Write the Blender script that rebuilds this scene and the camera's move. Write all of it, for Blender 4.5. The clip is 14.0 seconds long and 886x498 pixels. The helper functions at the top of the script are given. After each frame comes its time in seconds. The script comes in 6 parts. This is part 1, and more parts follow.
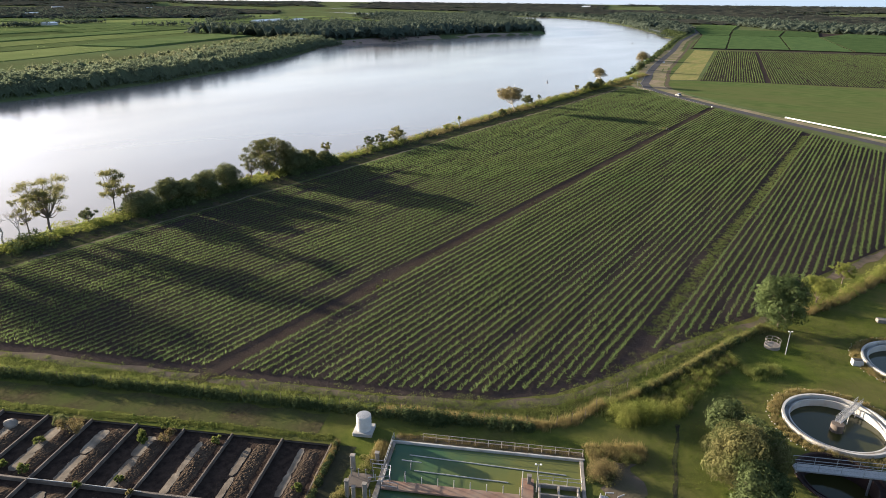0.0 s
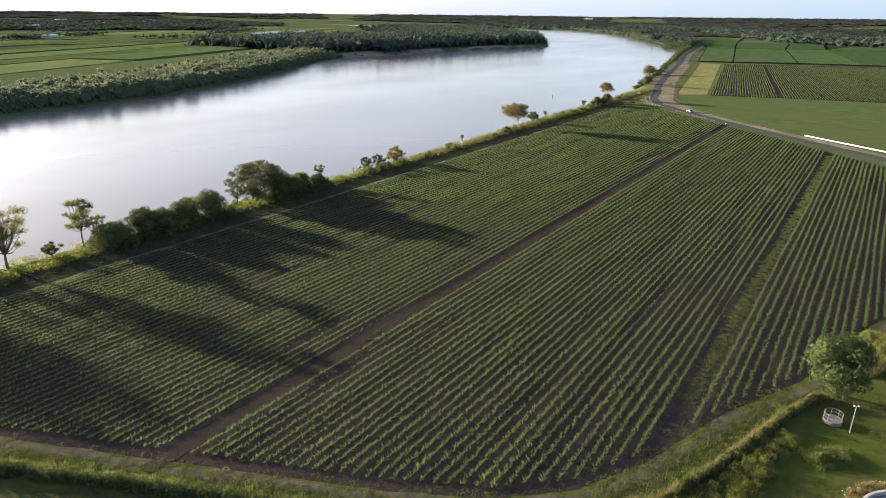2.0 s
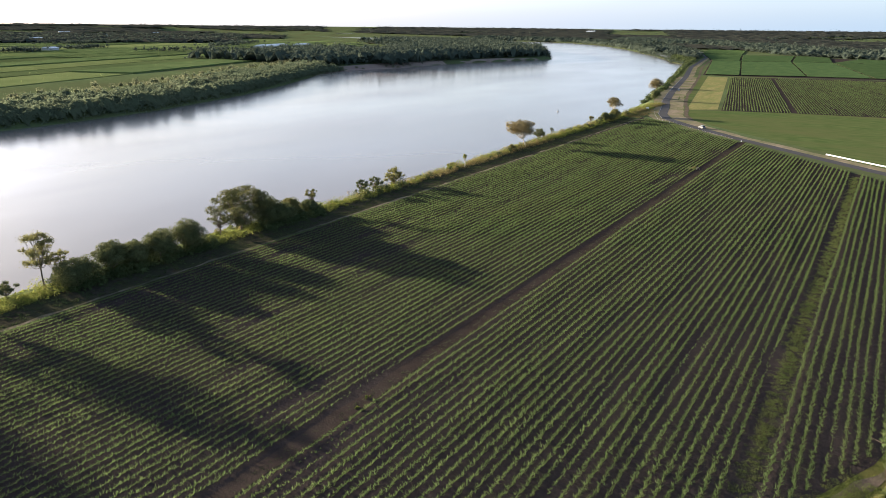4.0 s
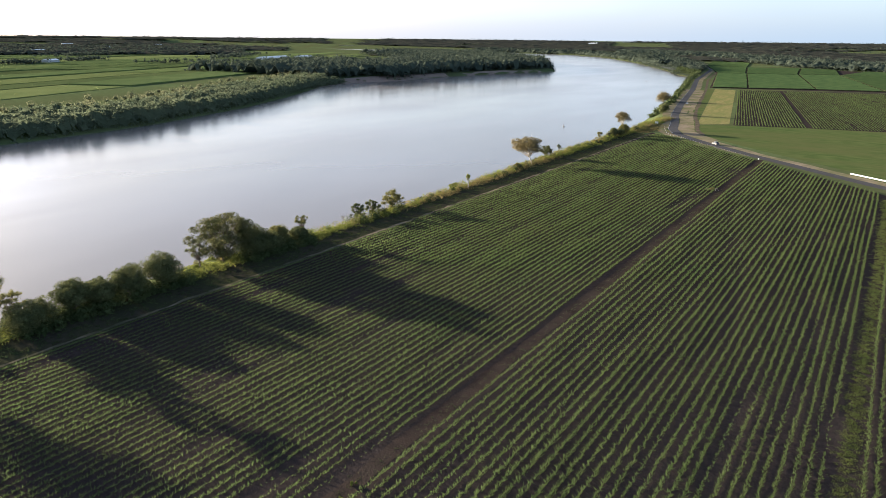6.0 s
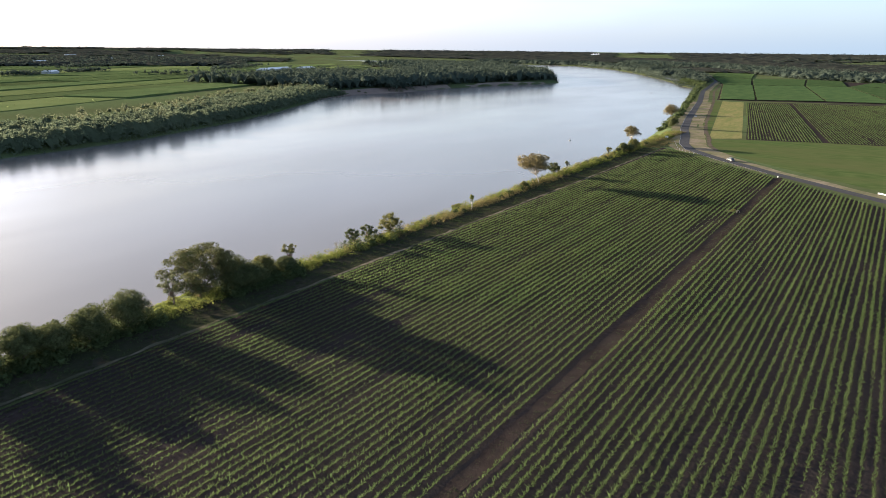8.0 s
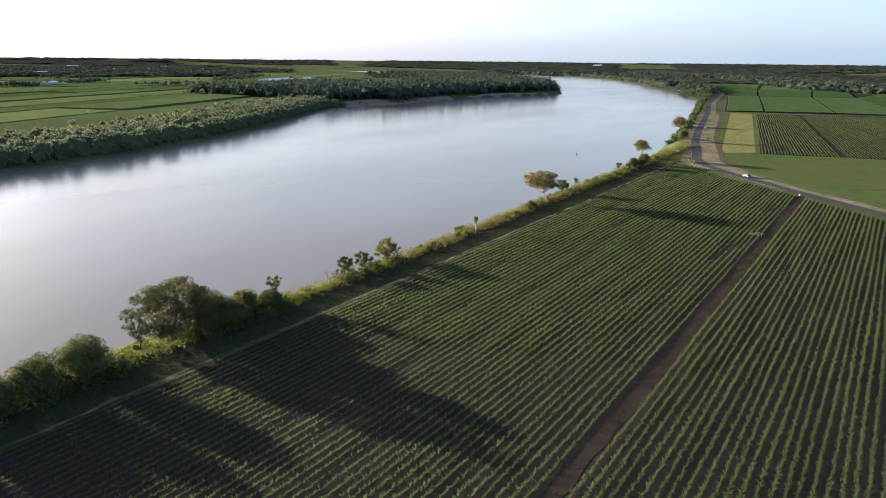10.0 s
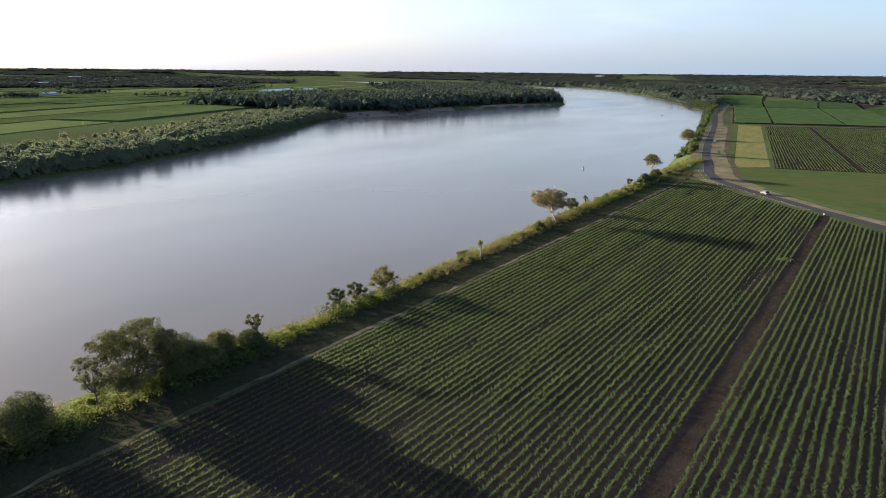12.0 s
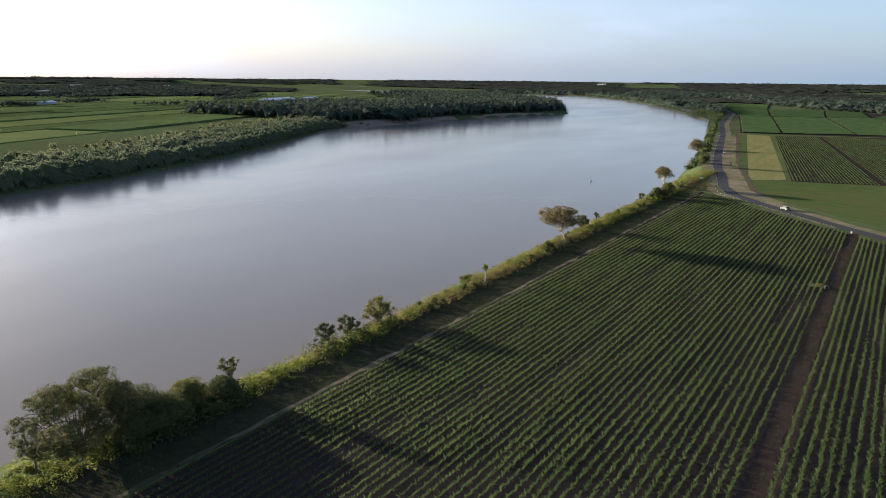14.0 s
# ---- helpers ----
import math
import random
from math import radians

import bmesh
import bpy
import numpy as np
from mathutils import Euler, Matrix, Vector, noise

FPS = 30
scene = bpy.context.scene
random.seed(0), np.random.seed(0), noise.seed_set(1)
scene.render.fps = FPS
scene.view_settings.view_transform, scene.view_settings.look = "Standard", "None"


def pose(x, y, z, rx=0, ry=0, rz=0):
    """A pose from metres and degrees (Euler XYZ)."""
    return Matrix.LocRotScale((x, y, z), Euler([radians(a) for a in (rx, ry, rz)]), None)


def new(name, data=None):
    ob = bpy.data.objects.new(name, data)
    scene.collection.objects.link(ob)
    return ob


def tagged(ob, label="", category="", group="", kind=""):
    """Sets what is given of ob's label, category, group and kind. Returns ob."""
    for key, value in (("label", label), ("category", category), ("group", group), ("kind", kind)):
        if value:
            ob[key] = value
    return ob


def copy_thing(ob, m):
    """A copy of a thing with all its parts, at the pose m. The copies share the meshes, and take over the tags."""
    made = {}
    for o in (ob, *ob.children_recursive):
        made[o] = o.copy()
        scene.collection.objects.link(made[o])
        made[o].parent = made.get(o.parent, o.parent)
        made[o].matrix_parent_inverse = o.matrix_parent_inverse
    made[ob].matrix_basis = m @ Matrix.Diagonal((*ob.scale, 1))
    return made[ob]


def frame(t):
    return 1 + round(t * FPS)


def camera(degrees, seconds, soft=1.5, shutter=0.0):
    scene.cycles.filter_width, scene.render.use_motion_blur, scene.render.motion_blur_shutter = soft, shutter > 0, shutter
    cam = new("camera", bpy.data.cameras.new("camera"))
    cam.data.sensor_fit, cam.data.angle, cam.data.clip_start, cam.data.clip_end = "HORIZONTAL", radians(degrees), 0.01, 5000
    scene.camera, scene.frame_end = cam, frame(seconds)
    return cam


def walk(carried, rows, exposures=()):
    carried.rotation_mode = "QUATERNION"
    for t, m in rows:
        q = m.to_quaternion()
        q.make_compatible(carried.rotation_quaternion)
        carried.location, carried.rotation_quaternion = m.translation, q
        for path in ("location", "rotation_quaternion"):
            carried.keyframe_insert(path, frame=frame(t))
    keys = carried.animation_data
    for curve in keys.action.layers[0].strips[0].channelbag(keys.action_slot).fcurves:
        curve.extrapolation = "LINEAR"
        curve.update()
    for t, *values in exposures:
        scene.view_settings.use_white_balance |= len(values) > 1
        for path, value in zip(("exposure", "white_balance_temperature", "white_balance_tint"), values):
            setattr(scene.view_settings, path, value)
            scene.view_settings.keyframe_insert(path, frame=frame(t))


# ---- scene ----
cam = camera(69.03, 14.0, soft=0.6)
# seconds, x, y, z, pitch, roll, yaw
ROWS = [
    (0.0, 0.000, 0.000, 48.000, -21.016, -0.540, 33.284),
    (0.5, -2.077, 3.266, 48.065, -20.783, -0.540, 33.334),
    (1.0, -4.158, 6.529, 48.129, -20.545, -0.540, 33.385),
    (1.5, -6.243, 9.787, 48.193, -20.303, -0.541, 33.436),
    (2.0, -8.330, 13.042, 48.256, -20.059, -0.541, 33.488),
    (2.5, -10.422, 16.292, 48.318, -19.813, -0.541, 33.540),
    (3.0, -12.517, 19.538, 48.379, -19.566, -0.541, 33.592),
    (5.5, -23.045, 35.708, 48.677, -18.359, -0.541, 33.853),
    (6.0, -25.161, 38.930, 48.735, -18.126, -0.541, 33.905),
    (6.5, -27.280, 42.148, 48.791, -17.896, -0.541, 33.956),
    (7.0, -29.404, 45.362, 48.847, -17.670, -0.541, 34.007),
    (7.5, -31.530, 48.572, 48.903, -17.447, -0.541, 34.058),
    (8.0, -33.661, 51.778, 48.958, -17.226, -0.541, 34.108),
    (10.5, -44.365, 67.746, 49.222, -16.141, -0.539, 34.345),
    (11.0, -46.516, 70.927, 49.272, -15.921, -0.539, 34.390),
    (11.5, -48.671, 74.105, 49.322, -15.698, -0.538, 34.433),
    (12.0, -50.830, 77.278, 49.372, -15.468, -0.538, 34.475),
    (12.5, -52.992, 80.447, 49.420, -15.232, -0.538, 34.516),
    (13.0, -55.158, 83.613, 49.468, -14.987, -0.537, 34.555),
    (13.5, -57.327, 86.774, 49.516, -14.731, -0.537, 34.593),
    (14.0, -59.499, 89.931, 49.562, -14.771, -0.536, 34.629),
]
walk(cam, [(t, pose(x, y, z, 90 + pitch, roll, yaw)) for t, x, y, z, pitch, roll, yaw in ROWS],
     [(0.0, 2.36, 5350, 15), (7.0, 2.25, 5300, 15), (10.5, 2.1, 5230, 14), (12.5, 1.84, 5180, 14), (14.0, 1.7, 5150, 14)])

# ---------------------------------------------------------------- light
SUN_EL, SHADOW_AZ = radians(8.8), radians(4.0)      # shadows fall towards this angle from +x
world = bpy.data.worlds.new("world")
scene.world = world
world.use_nodes = True
wn = world.node_tree.nodes
sky = wn.new("ShaderNodeTexSky")
sky.sky_type = "NISHITA"
sky.sun_disc = False
sky.sun_elevation = SUN_EL
sky.sun_rotation = radians(-90 - 4)      # clockwise from +y
sky.altitude = 20
sky.air_density, sky.dust_density, sky.ozone_density = 1.0, 3.0, 1.3
wn["Background"].inputs["Strength"].default_value = 0.056
# thin high cloud, which greys the sky in drifting sheets
wl = world.node_tree.links
grey = wn.new("ShaderNodeRGBToBW")
wl.new(sky.outputs[0], grey.inputs[0])
co = wn.new("ShaderNodeTexCoord")
mp = wn.new("ShaderNodeMapping")
mp.inputs["Scale"].default_value = (1.0, 1.0, 5.0)
wl.new(co.outputs["Generated"], mp.inputs["Vector"])
cl = wn.new("ShaderNodeTexNoise")
cl.inputs["Scale"].default_value, cl.inputs["Detail"].default_value = 2.2, 7
wl.new(mp.outputs[0], cl.inputs["Vector"])
amount = wn.new("ShaderNodeMapRange")
amount.inputs[1].default_value, amount.inputs[2].default_value = 0.42, 0.72
amount.inputs[3].default_value, amount.inputs[4].default_value = 0.08, 0.75
wl.new(cl.outputs[0], amount.inputs[0])
lift = wn.new("ShaderNodeMapRange")
lift.inputs[1].default_value, lift.inputs[2].default_value = 0.5, 0.75
lift.inputs[3].default_value, lift.inputs[4].default_value = 0.85, 1.6
wl.new(cl.outputs[0], lift.inputs[0])
tone = wn.new("ShaderNodeMath")
tone.operation = "MULTIPLY"
wl.new(grey.outputs[0], tone.inputs[0])
wl.new(lift.outputs[0], tone.inputs[1])
veil = wn.new("ShaderNodeMix")
veil.data_type = "RGBA"
wl.new(amount.outputs[0], veil.inputs[0])
wl.new(sky.outputs[0], veil.inputs[6])
wl.new(tone.outputs[0], veil.inputs[7])
# pale haze low over the whole horizon
sep = wn.new("ShaderNodeSeparateXYZ")
wl.new(co.outputs["Generated"], sep.inputs[0])
rise = wn.new("ShaderNodeMath")
rise.operation = "ABSOLUTE"
wl.new(sep.outputs["Z"], rise.inputs[0])
low = wn.new("ShaderNodeMath")
low.operation = "SUBTRACT"
low.inputs[0].default_value = 1.0
wl.new(rise.outputs[0], low.inputs[1])
fade = wn.new("ShaderNodeMath")
fade.operation = "POWER"
fade.inputs[1].default_value = 2.3
wl.new(low.outputs[0], fade.inputs[0])
haze = wn.new("ShaderNodeMix")
haze.data_type = "RGBA"
haze.inputs[6].default_value = (0, 0, 0, 1)
wl.new(fade.outputs[0], haze.inputs[0])
# warm towards the low sun, cool away from it
side = wn.new("ShaderNodeMapRange")
side.interpolation_type = "SMOOTHSTEP"
side.inputs[1].default_value, side.inputs[2].default_value = 0.1, -1.05
wl.new(sep.outputs["X"], side.inputs[0])
glow = wn.new("ShaderNodeMix")
glow.data_type = "RGBA"
glow.inputs[6].default_value, glow.inputs[7].default_value = (2.06, 2.42, 2.5, 1), (3.1, 2.84, 2.54, 1)
wl.new(side.outputs[0], glow.inputs[0])
wl.new(glow.outputs[2], haze.inputs[7])
both = wn.new("ShaderNodeMix")
both.data_type, both.blend_type = "RGBA", "ADD"
both.inputs[0].default_value = 1.0
wl.new(veil.outputs[2], both.inputs[6])
wl.new(haze.outputs[2], both.inputs[7])
wl.new(both.outputs[2], wn["Background"].inputs["Color"])

sun = new("sun", bpy.data.lights.new("sun", "SUN"))
sun.data.energy, sun.data.angle, sun.data.color = 5.0, radians(0.55), (1.0, 0.78, 0.48)
sun.rotation_euler = Vector((-math.cos(SUN_EL) * math.cos(SHADOW_AZ), -math.cos(SUN_EL) * math.sin(SHADOW_AZ),
                             math.sin(SUN_EL))).to_track_quat("Z", "Y").to_euler()

# ---------------------------------------------------------------- materials
def material(name, a, b, scale=1.0, rough=0.8, bump=0.0, bump_scale=8.0, detail=6.0, c=None, c_scale=0.1, metallic=0.0,
             spec=0.3, island=0.0, rand=0.0, stretch=None):
    """Two colours mixed by noise at one scale, stained by a third at a larger scale."""
    m = bpy.data.materials.new(name)
    m.use_nodes = True
    nt = m.node_tree
    N, L = nt.nodes, nt.links
    p = N["Principled BSDF"]
    geo = N.new("ShaderNodeNewGeometry")
    src = geo.outputs["Position"]
    if stretch:
        mp = N.new("ShaderNodeMapping")
        mp.inputs["Scale"].default_value = stretch[:3]
        mp.inputs["Rotation"].default_value = (0, 0, stretch[3] if len(stretch) > 3 else 0)
        L.new(src, mp.inputs["Vector"])
        src = mp.outputs["Vector"]

    def noise_at(s, d):
        n = N.new("ShaderNodeTexNoise")
        n.inputs["Scale"].default_value, n.inputs["Detail"].default_value = s, d
        L.new(src, n.inputs["Vector"])
        r = N.new("ShaderNodeMapRange")
        r.inputs[1].default_value, r.inputs[2].default_value = 0.3, 0.7
        L.new(n.outputs[0], r.inputs[0])
        return r.outputs[0]

    def mix(fac, x, y):
        k = N.new("ShaderNodeMix")
        k.data_type = "RGBA"
        L.new(fac, k.inputs[0])
        for v, i in ((x, 6), (y, 7)):
            if isinstance(v, tuple):
                k.inputs[i].default_value = (*v, 1)
            else:
                L.new(v, k.inputs[i])
        return k.outputs[2]

    col = mix(noise_at(scale, detail), a, b)
    if c:
        col = mix(noise_at(c_scale, 4.0), col, c)
    if island or rand:
        hsv = N.new("ShaderNodeHueSaturation")
        r = N.new("ShaderNodeMapRange")
        k = island or rand
        r.inputs[3].default_value, r.inputs[4].default_value = 1 - k, 1 + k
        if island:
            L.new(geo.outputs["Random Per Island"], r.inputs[0])
        else:
            L.new(N.new("ShaderNodeObjectInfo").outputs["Random"], r.inputs[0])
        L.new(r.outputs[0], hsv.inputs["Value"])
        L.new(col, hsv.inputs["Color"])
        col = hsv.outputs[0]
    L.new(col, p.inputs["Base Color"])
    p.inputs["Roughness"].default_value = rough
    p.inputs["Metallic"].default_value = metallic
    p.inputs["Specular IOR Level"].default_value = spec
    if bump:
        n = N.new("ShaderNodeTexNoise")
        n.inputs["Scale"].default_value, n.inputs["Detail"].default_value = bump_scale, 6
        L.new(src, n.inputs["Vector"])
        bp = N.new("ShaderNodeBump")
        bp.inputs["Strength"].default_value, bp.inputs["Distance"].default_value = 0.8, bump
        L.new(n.outputs[0], bp.inputs["Height"])
        L.new(bp.outputs[0], p.inputs["Normal"])
    return m


def leaf_material(name, a, b, glow=0.35, scale=0.15, vary=0.22, rough=0.8, c=None, c_scale=0.05):
    """Leaves: coloured by clump and by leaf, letting some light through."""
    m = material(name, a, b, scale=scale, rough=rough, island=vary, spec=0.0, detail=3.0, c=c, c_scale=c_scale)
    nt = m.node_tree
    N, L = nt.nodes, nt.links
    p, out = N["Principled BSDF"], N["Material Output"]
    tr = N.new("ShaderNodeBsdfTranslucent")
    L.new(p.inputs["Base Color"].links[0].from_socket, tr.inputs["Color"])
    k = N.new("ShaderNodeMixShader")
    k.inputs[0].default_value = glow
    L.new(p.outputs[0], k.inputs[1])
    L.new(tr.outputs[0], k.inputs[2])
    L.new(k.outputs[0], out.inputs["Surface"])
    return m


SOIL = material("field_soil", (0.028, 0.022, 0.020), (0.052, 0.041, 0.037), scale=1.2, rough=0.95, spec=0.0, bump=0.12, bump_scale=2.5,
                c=(0.036, 0.030, 0.027), c_scale=0.06)
TRACK = material("track_earth", (0.022, 0.017, 0.015), (0.05, 0.036, 0.029), scale=0.45, rough=0.95, spec=0.0, bump=0.08, bump_scale=3.0,
                 c=(0.048, 0.038, 0.031), c_scale=0.12)
BANK_EARTH = material("bank_track_earth", (0.075, 0.065, 0.048), (0.27, 0.22, 0.16), scale=0.33, rough=0.95, spec=0.0, bump=0.06, bump_scale=3.0, detail=8.0,
                      c=(0.045, 0.05, 0.026), c_scale=0.09)
SANDY = material("sandy_earth", (0.17, 0.135, 0.10), (0.30, 0.24, 0.175), scale=0.35, rough=0.95, spec=0.0, bump=0.05, bump_scale=3.0,
                 c=(0.115, 0.12, 0.048), c_scale=0.07)
LAND = material("land_grass", (0.07, 0.098, 0.04), (0.11, 0.14, 0.06), scale=0.25, rough=0.95, spec=0.0, bump=0.15, bump_scale=1.2,
                c=(0.075, 0.08, 0.036), c_scale=0.012)
WORN_SHADED = material("worn_shaded_grass", (0.031, 0.027, 0.018), (0.08, 0.065, 0.036), scale=1.6, rough=0.95, spec=0.0, bump=0.08, bump_scale=2.2, detail=9.0, c=(0.064, 0.074, 0.024), c_scale=0.22)
LAWN = material("lawn", (0.05, 0.07, 0.012), (0.092, 0.108, 0.02), scale=0.9, rough=0.9, spec=0.0, bump=0.05, bump_scale=3.0,
                c=(0.085, 0.076, 0.03), c_scale=0.09)
ASPHALT = material("asphalt", (0.042, 0.041, 0.046), (0.066, 0.064, 0.07), scale=0.8, rough=0.95, spec=0.08, bump=0.01, bump_scale=30,
                   c=(0.05, 0.048, 0.046), c_scale=0.15)
CONCRETE = material("concrete", (0.20, 0.18, 0.155), (0.30, 0.27, 0.235), scale=1.5, rough=0.85, bump=0.01, bump_scale=20,
                    c=(0.13, 0.115, 0.095), c_scale=0.5)
PALE = material("pale_concrete", (0.38, 0.37, 0.35), (0.52, 0.51, 0.48), scale=1.2, rough=0.8, bump=0.008, bump_scale=18,
                c=(0.27, 0.25, 0.22), c_scale=0.6)
WHITE = material("white_paint", (0.72, 0.72, 0.70), (0.80, 0.80, 0.78), scale=2.0, rough=0.5, c=(0.60, 0.58, 0.54), c_scale=0.7)
STEEL = material("galvanised_steel", (0.24, 0.24, 0.24), (0.34, 0.34, 0.335), scale=6.0, rough=0.5, metallic=0.4, spec=0.5)
SLUDGE = material("dried_sludge", (0.02, 0.0155, 0.0135), (0.05, 0.037, 0.029), scale=1.6, rough=0.95, spec=0.0, bump=0.1, bump_scale=4.0)
BARK = material("bark", (0.10, 0.075, 0.055), (0.19, 0.15, 0.115), scale=3.0, rough=0.9, bump=0.03, bump_scale=12)
PALEBARK = material("pale_bark", (0.38, 0.34, 0.29), (0.55, 0.51, 0.45), scale=2.0, rough=0.8, bump=0.02, bump_scale=9)
CANE = leaf_material("cane_leaf", (0.081, 0.12, 0.041), (0.117, 0.152, 0.055), glow=0.68, scale=0.12, vary=0.26, c=(0.102, 0.131, 0.047), c_scale=0.045)
TREE_LEAF = leaf_material("tree_leaf", (0.11, 0.122, 0.05), (0.155, 0.165, 0.072))
DARK_LEAF = leaf_material("dark_leaf", (0.046, 0.062, 0.025), (0.078, 0.094, 0.037), glow=0.2)
# leaf colour of far woods, lightened in place of haze over distance
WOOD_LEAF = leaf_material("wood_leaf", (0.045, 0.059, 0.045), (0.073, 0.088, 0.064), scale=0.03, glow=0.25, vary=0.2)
OLIVE_LEAF = leaf_material("olive_leaf", (0.13, 0.13, 0.046), (0.19, 0.178, 0.066), glow=0.5)
VINE_LEAF = leaf_material("vine_leaf", (0.115, 0.14, 0.03), (0.205, 0.212, 0.054), scale=0.3, glow=0.52, vary=0.14)
DRY_LEAF = leaf_material("dry_grass", (0.155, 0.132, 0.054), (0.26, 0.21, 0.088), scale=0.3, glow=0.45)
RUSSET_LEAF = leaf_material("russet_leaf", (0.135, 0.118, 0.058), (0.215, 0.178, 0.088), scale=0.12, glow=0.5)
BROWN_WEED = leaf_material("brown_weed", (0.12, 0.098, 0.045), (0.2, 0.16, 0.072), scale=0.5, glow=0.35)
# lightened and greyed, carrying the haze over the far shore
FAR_LEAF = leaf_material("far_leaf", (0.085, 0.108, 0.065), (0.132, 0.152, 0.09), scale=0.02, glow=0.42, vary=0.14)
PAPER_LEAF = leaf_material("paperbark_leaf", (0.115, 0.125, 0.068), (0.17, 0.175, 0.1), scale=0.05, glow=0.45)
MEADOW = leaf_material("meadow_grass", (0.1, 0.115, 0.036), (0.2, 0.175, 0.068), scale=0.5, vary=0.3, glow=0.45)
BANK_LEAF = leaf_material("bank_tree_leaf", (0.074, 0.086, 0.038), (0.135, 0.142, 0.06), scale=0.3, glow=0.35, vary=0.3)
# dark earth; on the bank strip and the path it stands for shade
SHADED_DARK_EARTH = material("shaded_dark_earth", (0.028, 0.025, 0.019), (0.058, 0.05, 0.035), scale=0.9, rough=0.95, spec=0.0, bump=0.1, bump_scale=3.0, c=(0.038, 0.042, 0.021), c_scale=0.15)
GREAT_LEAF = leaf_material("great_tree_leaf", (0.074, 0.082, 0.033), (0.15, 0.142, 0.058), scale=0.3, glow=0.35, vary=0.3)
BUSH_DARK = leaf_material("deep_green_leaf", (0.05, 0.07, 0.026), (0.09, 0.112, 0.04), scale=0.4, glow=0.25)
BUSH_LEAF = leaf_material("bush_leaf", (0.06, 0.07, 0.025), (0.15, 0.138, 0.056), scale=0.45, vary=0.3)
HEADLAND = material("headland_earth", (0.085, 0.064, 0.055), (0.16, 0.122, 0.103), scale=0.8, rough=0.95, spec=0.0, bump=0.08, bump_scale=3.0, c=(0.075, 0.07, 0.04), c_scale=0.2)
BED_WALL = material("bed_wall_concrete", (0.09, 0.072, 0.06), (0.165, 0.134, 0.11), scale=1.2, rough=0.9, bump=0.02, bump_scale=12, c=(0.07, 0.058, 0.048), c_scale=0.35)


def water_material(name, col, rough, ripple, scale, stretch, col2=None):
    m = bpy.data.materials.new(name)
    m.use_nodes = True
    N, L = m.node_tree.nodes, m.node_tree.links
    p = N["Principled BSDF"]
    p.inputs["Base Color"].default_value = (*col, 1)
    p.inputs["IOR"].default_value = 1.33
    geo = N.new("ShaderNodeNewGeometry")
    if col2:
        # a second colour towards one end: its value, and where along x it takes over
        sep, blot, add, way, mix = (N.new("ShaderNode" + k) for k in ("SeparateXYZ", "TexNoise", "Math", "MapRange", "Mix"))
        L.new(geo.outputs["Position"], sep.inputs[0])
        L.new(geo.outputs["Position"], blot.inputs["Vector"])
        blot.inputs["Scale"].default_value, blot.inputs["Detail"].default_value = 0.35, 5
        add.operation = "MULTIPLY_ADD"
        add.inputs[1].default_value = 14.0
        L.new(blot.outputs[0], add.inputs[0])
        L.new(sep.outputs[0], add.inputs[2])
        way.inputs[1].default_value, way.inputs[2].default_value = col2[3] + 7.0, col2[4] + 7.0
        L.new(add.outputs[0], way.inputs[0])
        mix.data_type = "RGBA"
        L.new(way.outputs[0], mix.inputs[0])
        mix.inputs[6].default_value, mix.inputs[7].default_value = (*col, 1), (*col2[:3], 1)
        L.new(mix.outputs[2], p.inputs["Base Color"])
    mp = N.new("ShaderNodeMapping")
    mp.inputs["Scale"].default_value = stretch
    L.new(geo.outputs["Position"], mp.inputs["Vector"])
    n = N.new("ShaderNodeTexNoise")
    n.inputs["Scale"].default_value, n.inputs["Detail"].default_value = scale, 4
    L.new(mp.outputs[0], n.inputs["Vector"])
    big = N.new("ShaderNodeTexNoise")
    big.inputs["Scale"].default_value, big.inputs["Detail"].default_value = scale * 0.015, 5
    L.new(mp.outputs[0], big.inputs["Vector"])
    r = N.new("ShaderNodeMapRange")
    r.inputs[1].default_value, r.inputs[2].default_value = 0.35, 0.65
    r.inputs[3].default_value, r.inputs[4].default_value = ripple * 0.55, ripple
    L.new(big.outputs[0], r.inputs[0])
    swell = N.new("ShaderNodeTexNoise")
    swell.inputs["Scale"].default_value, swell.inputs["Detail"].default_value = scale * 0.03, 2
    L.new(mp.outputs[0], swell.inputs["Vector"])
    slow = N.new("ShaderNodeBump")
    slow.inputs["Strength"].default_value, slow.inputs["Distance"].default_value = min(1.0, ripple * 3), 2.5
    L.new(swell.outputs[0], slow.inputs["Height"])
    bp = N.new("ShaderNodeBump")
    bp.inputs["Distance"].default_value = 0.1
    L.new(slow.outputs[0], bp.inputs["Normal"])
    L.new(r.outputs[0], bp.inputs["Strength"])
    wind = N.new("ShaderNodeMapRange")
    wind.inputs[1].default_value, wind.inputs[2].default_value = 0.3, 0.7
    wind.inputs[3].default_value, wind.inputs[4].default_value = rough * 0.75, rough * 1.35
    L.new(big.outputs[0], wind.inputs[0])
    L.new(wind.outputs[0], p.inputs["Roughness"])
    L.new(n.outputs[0], bp.inputs["Height"])
    L.new(bp.outputs[0], p.inputs["Normal"])
    return m


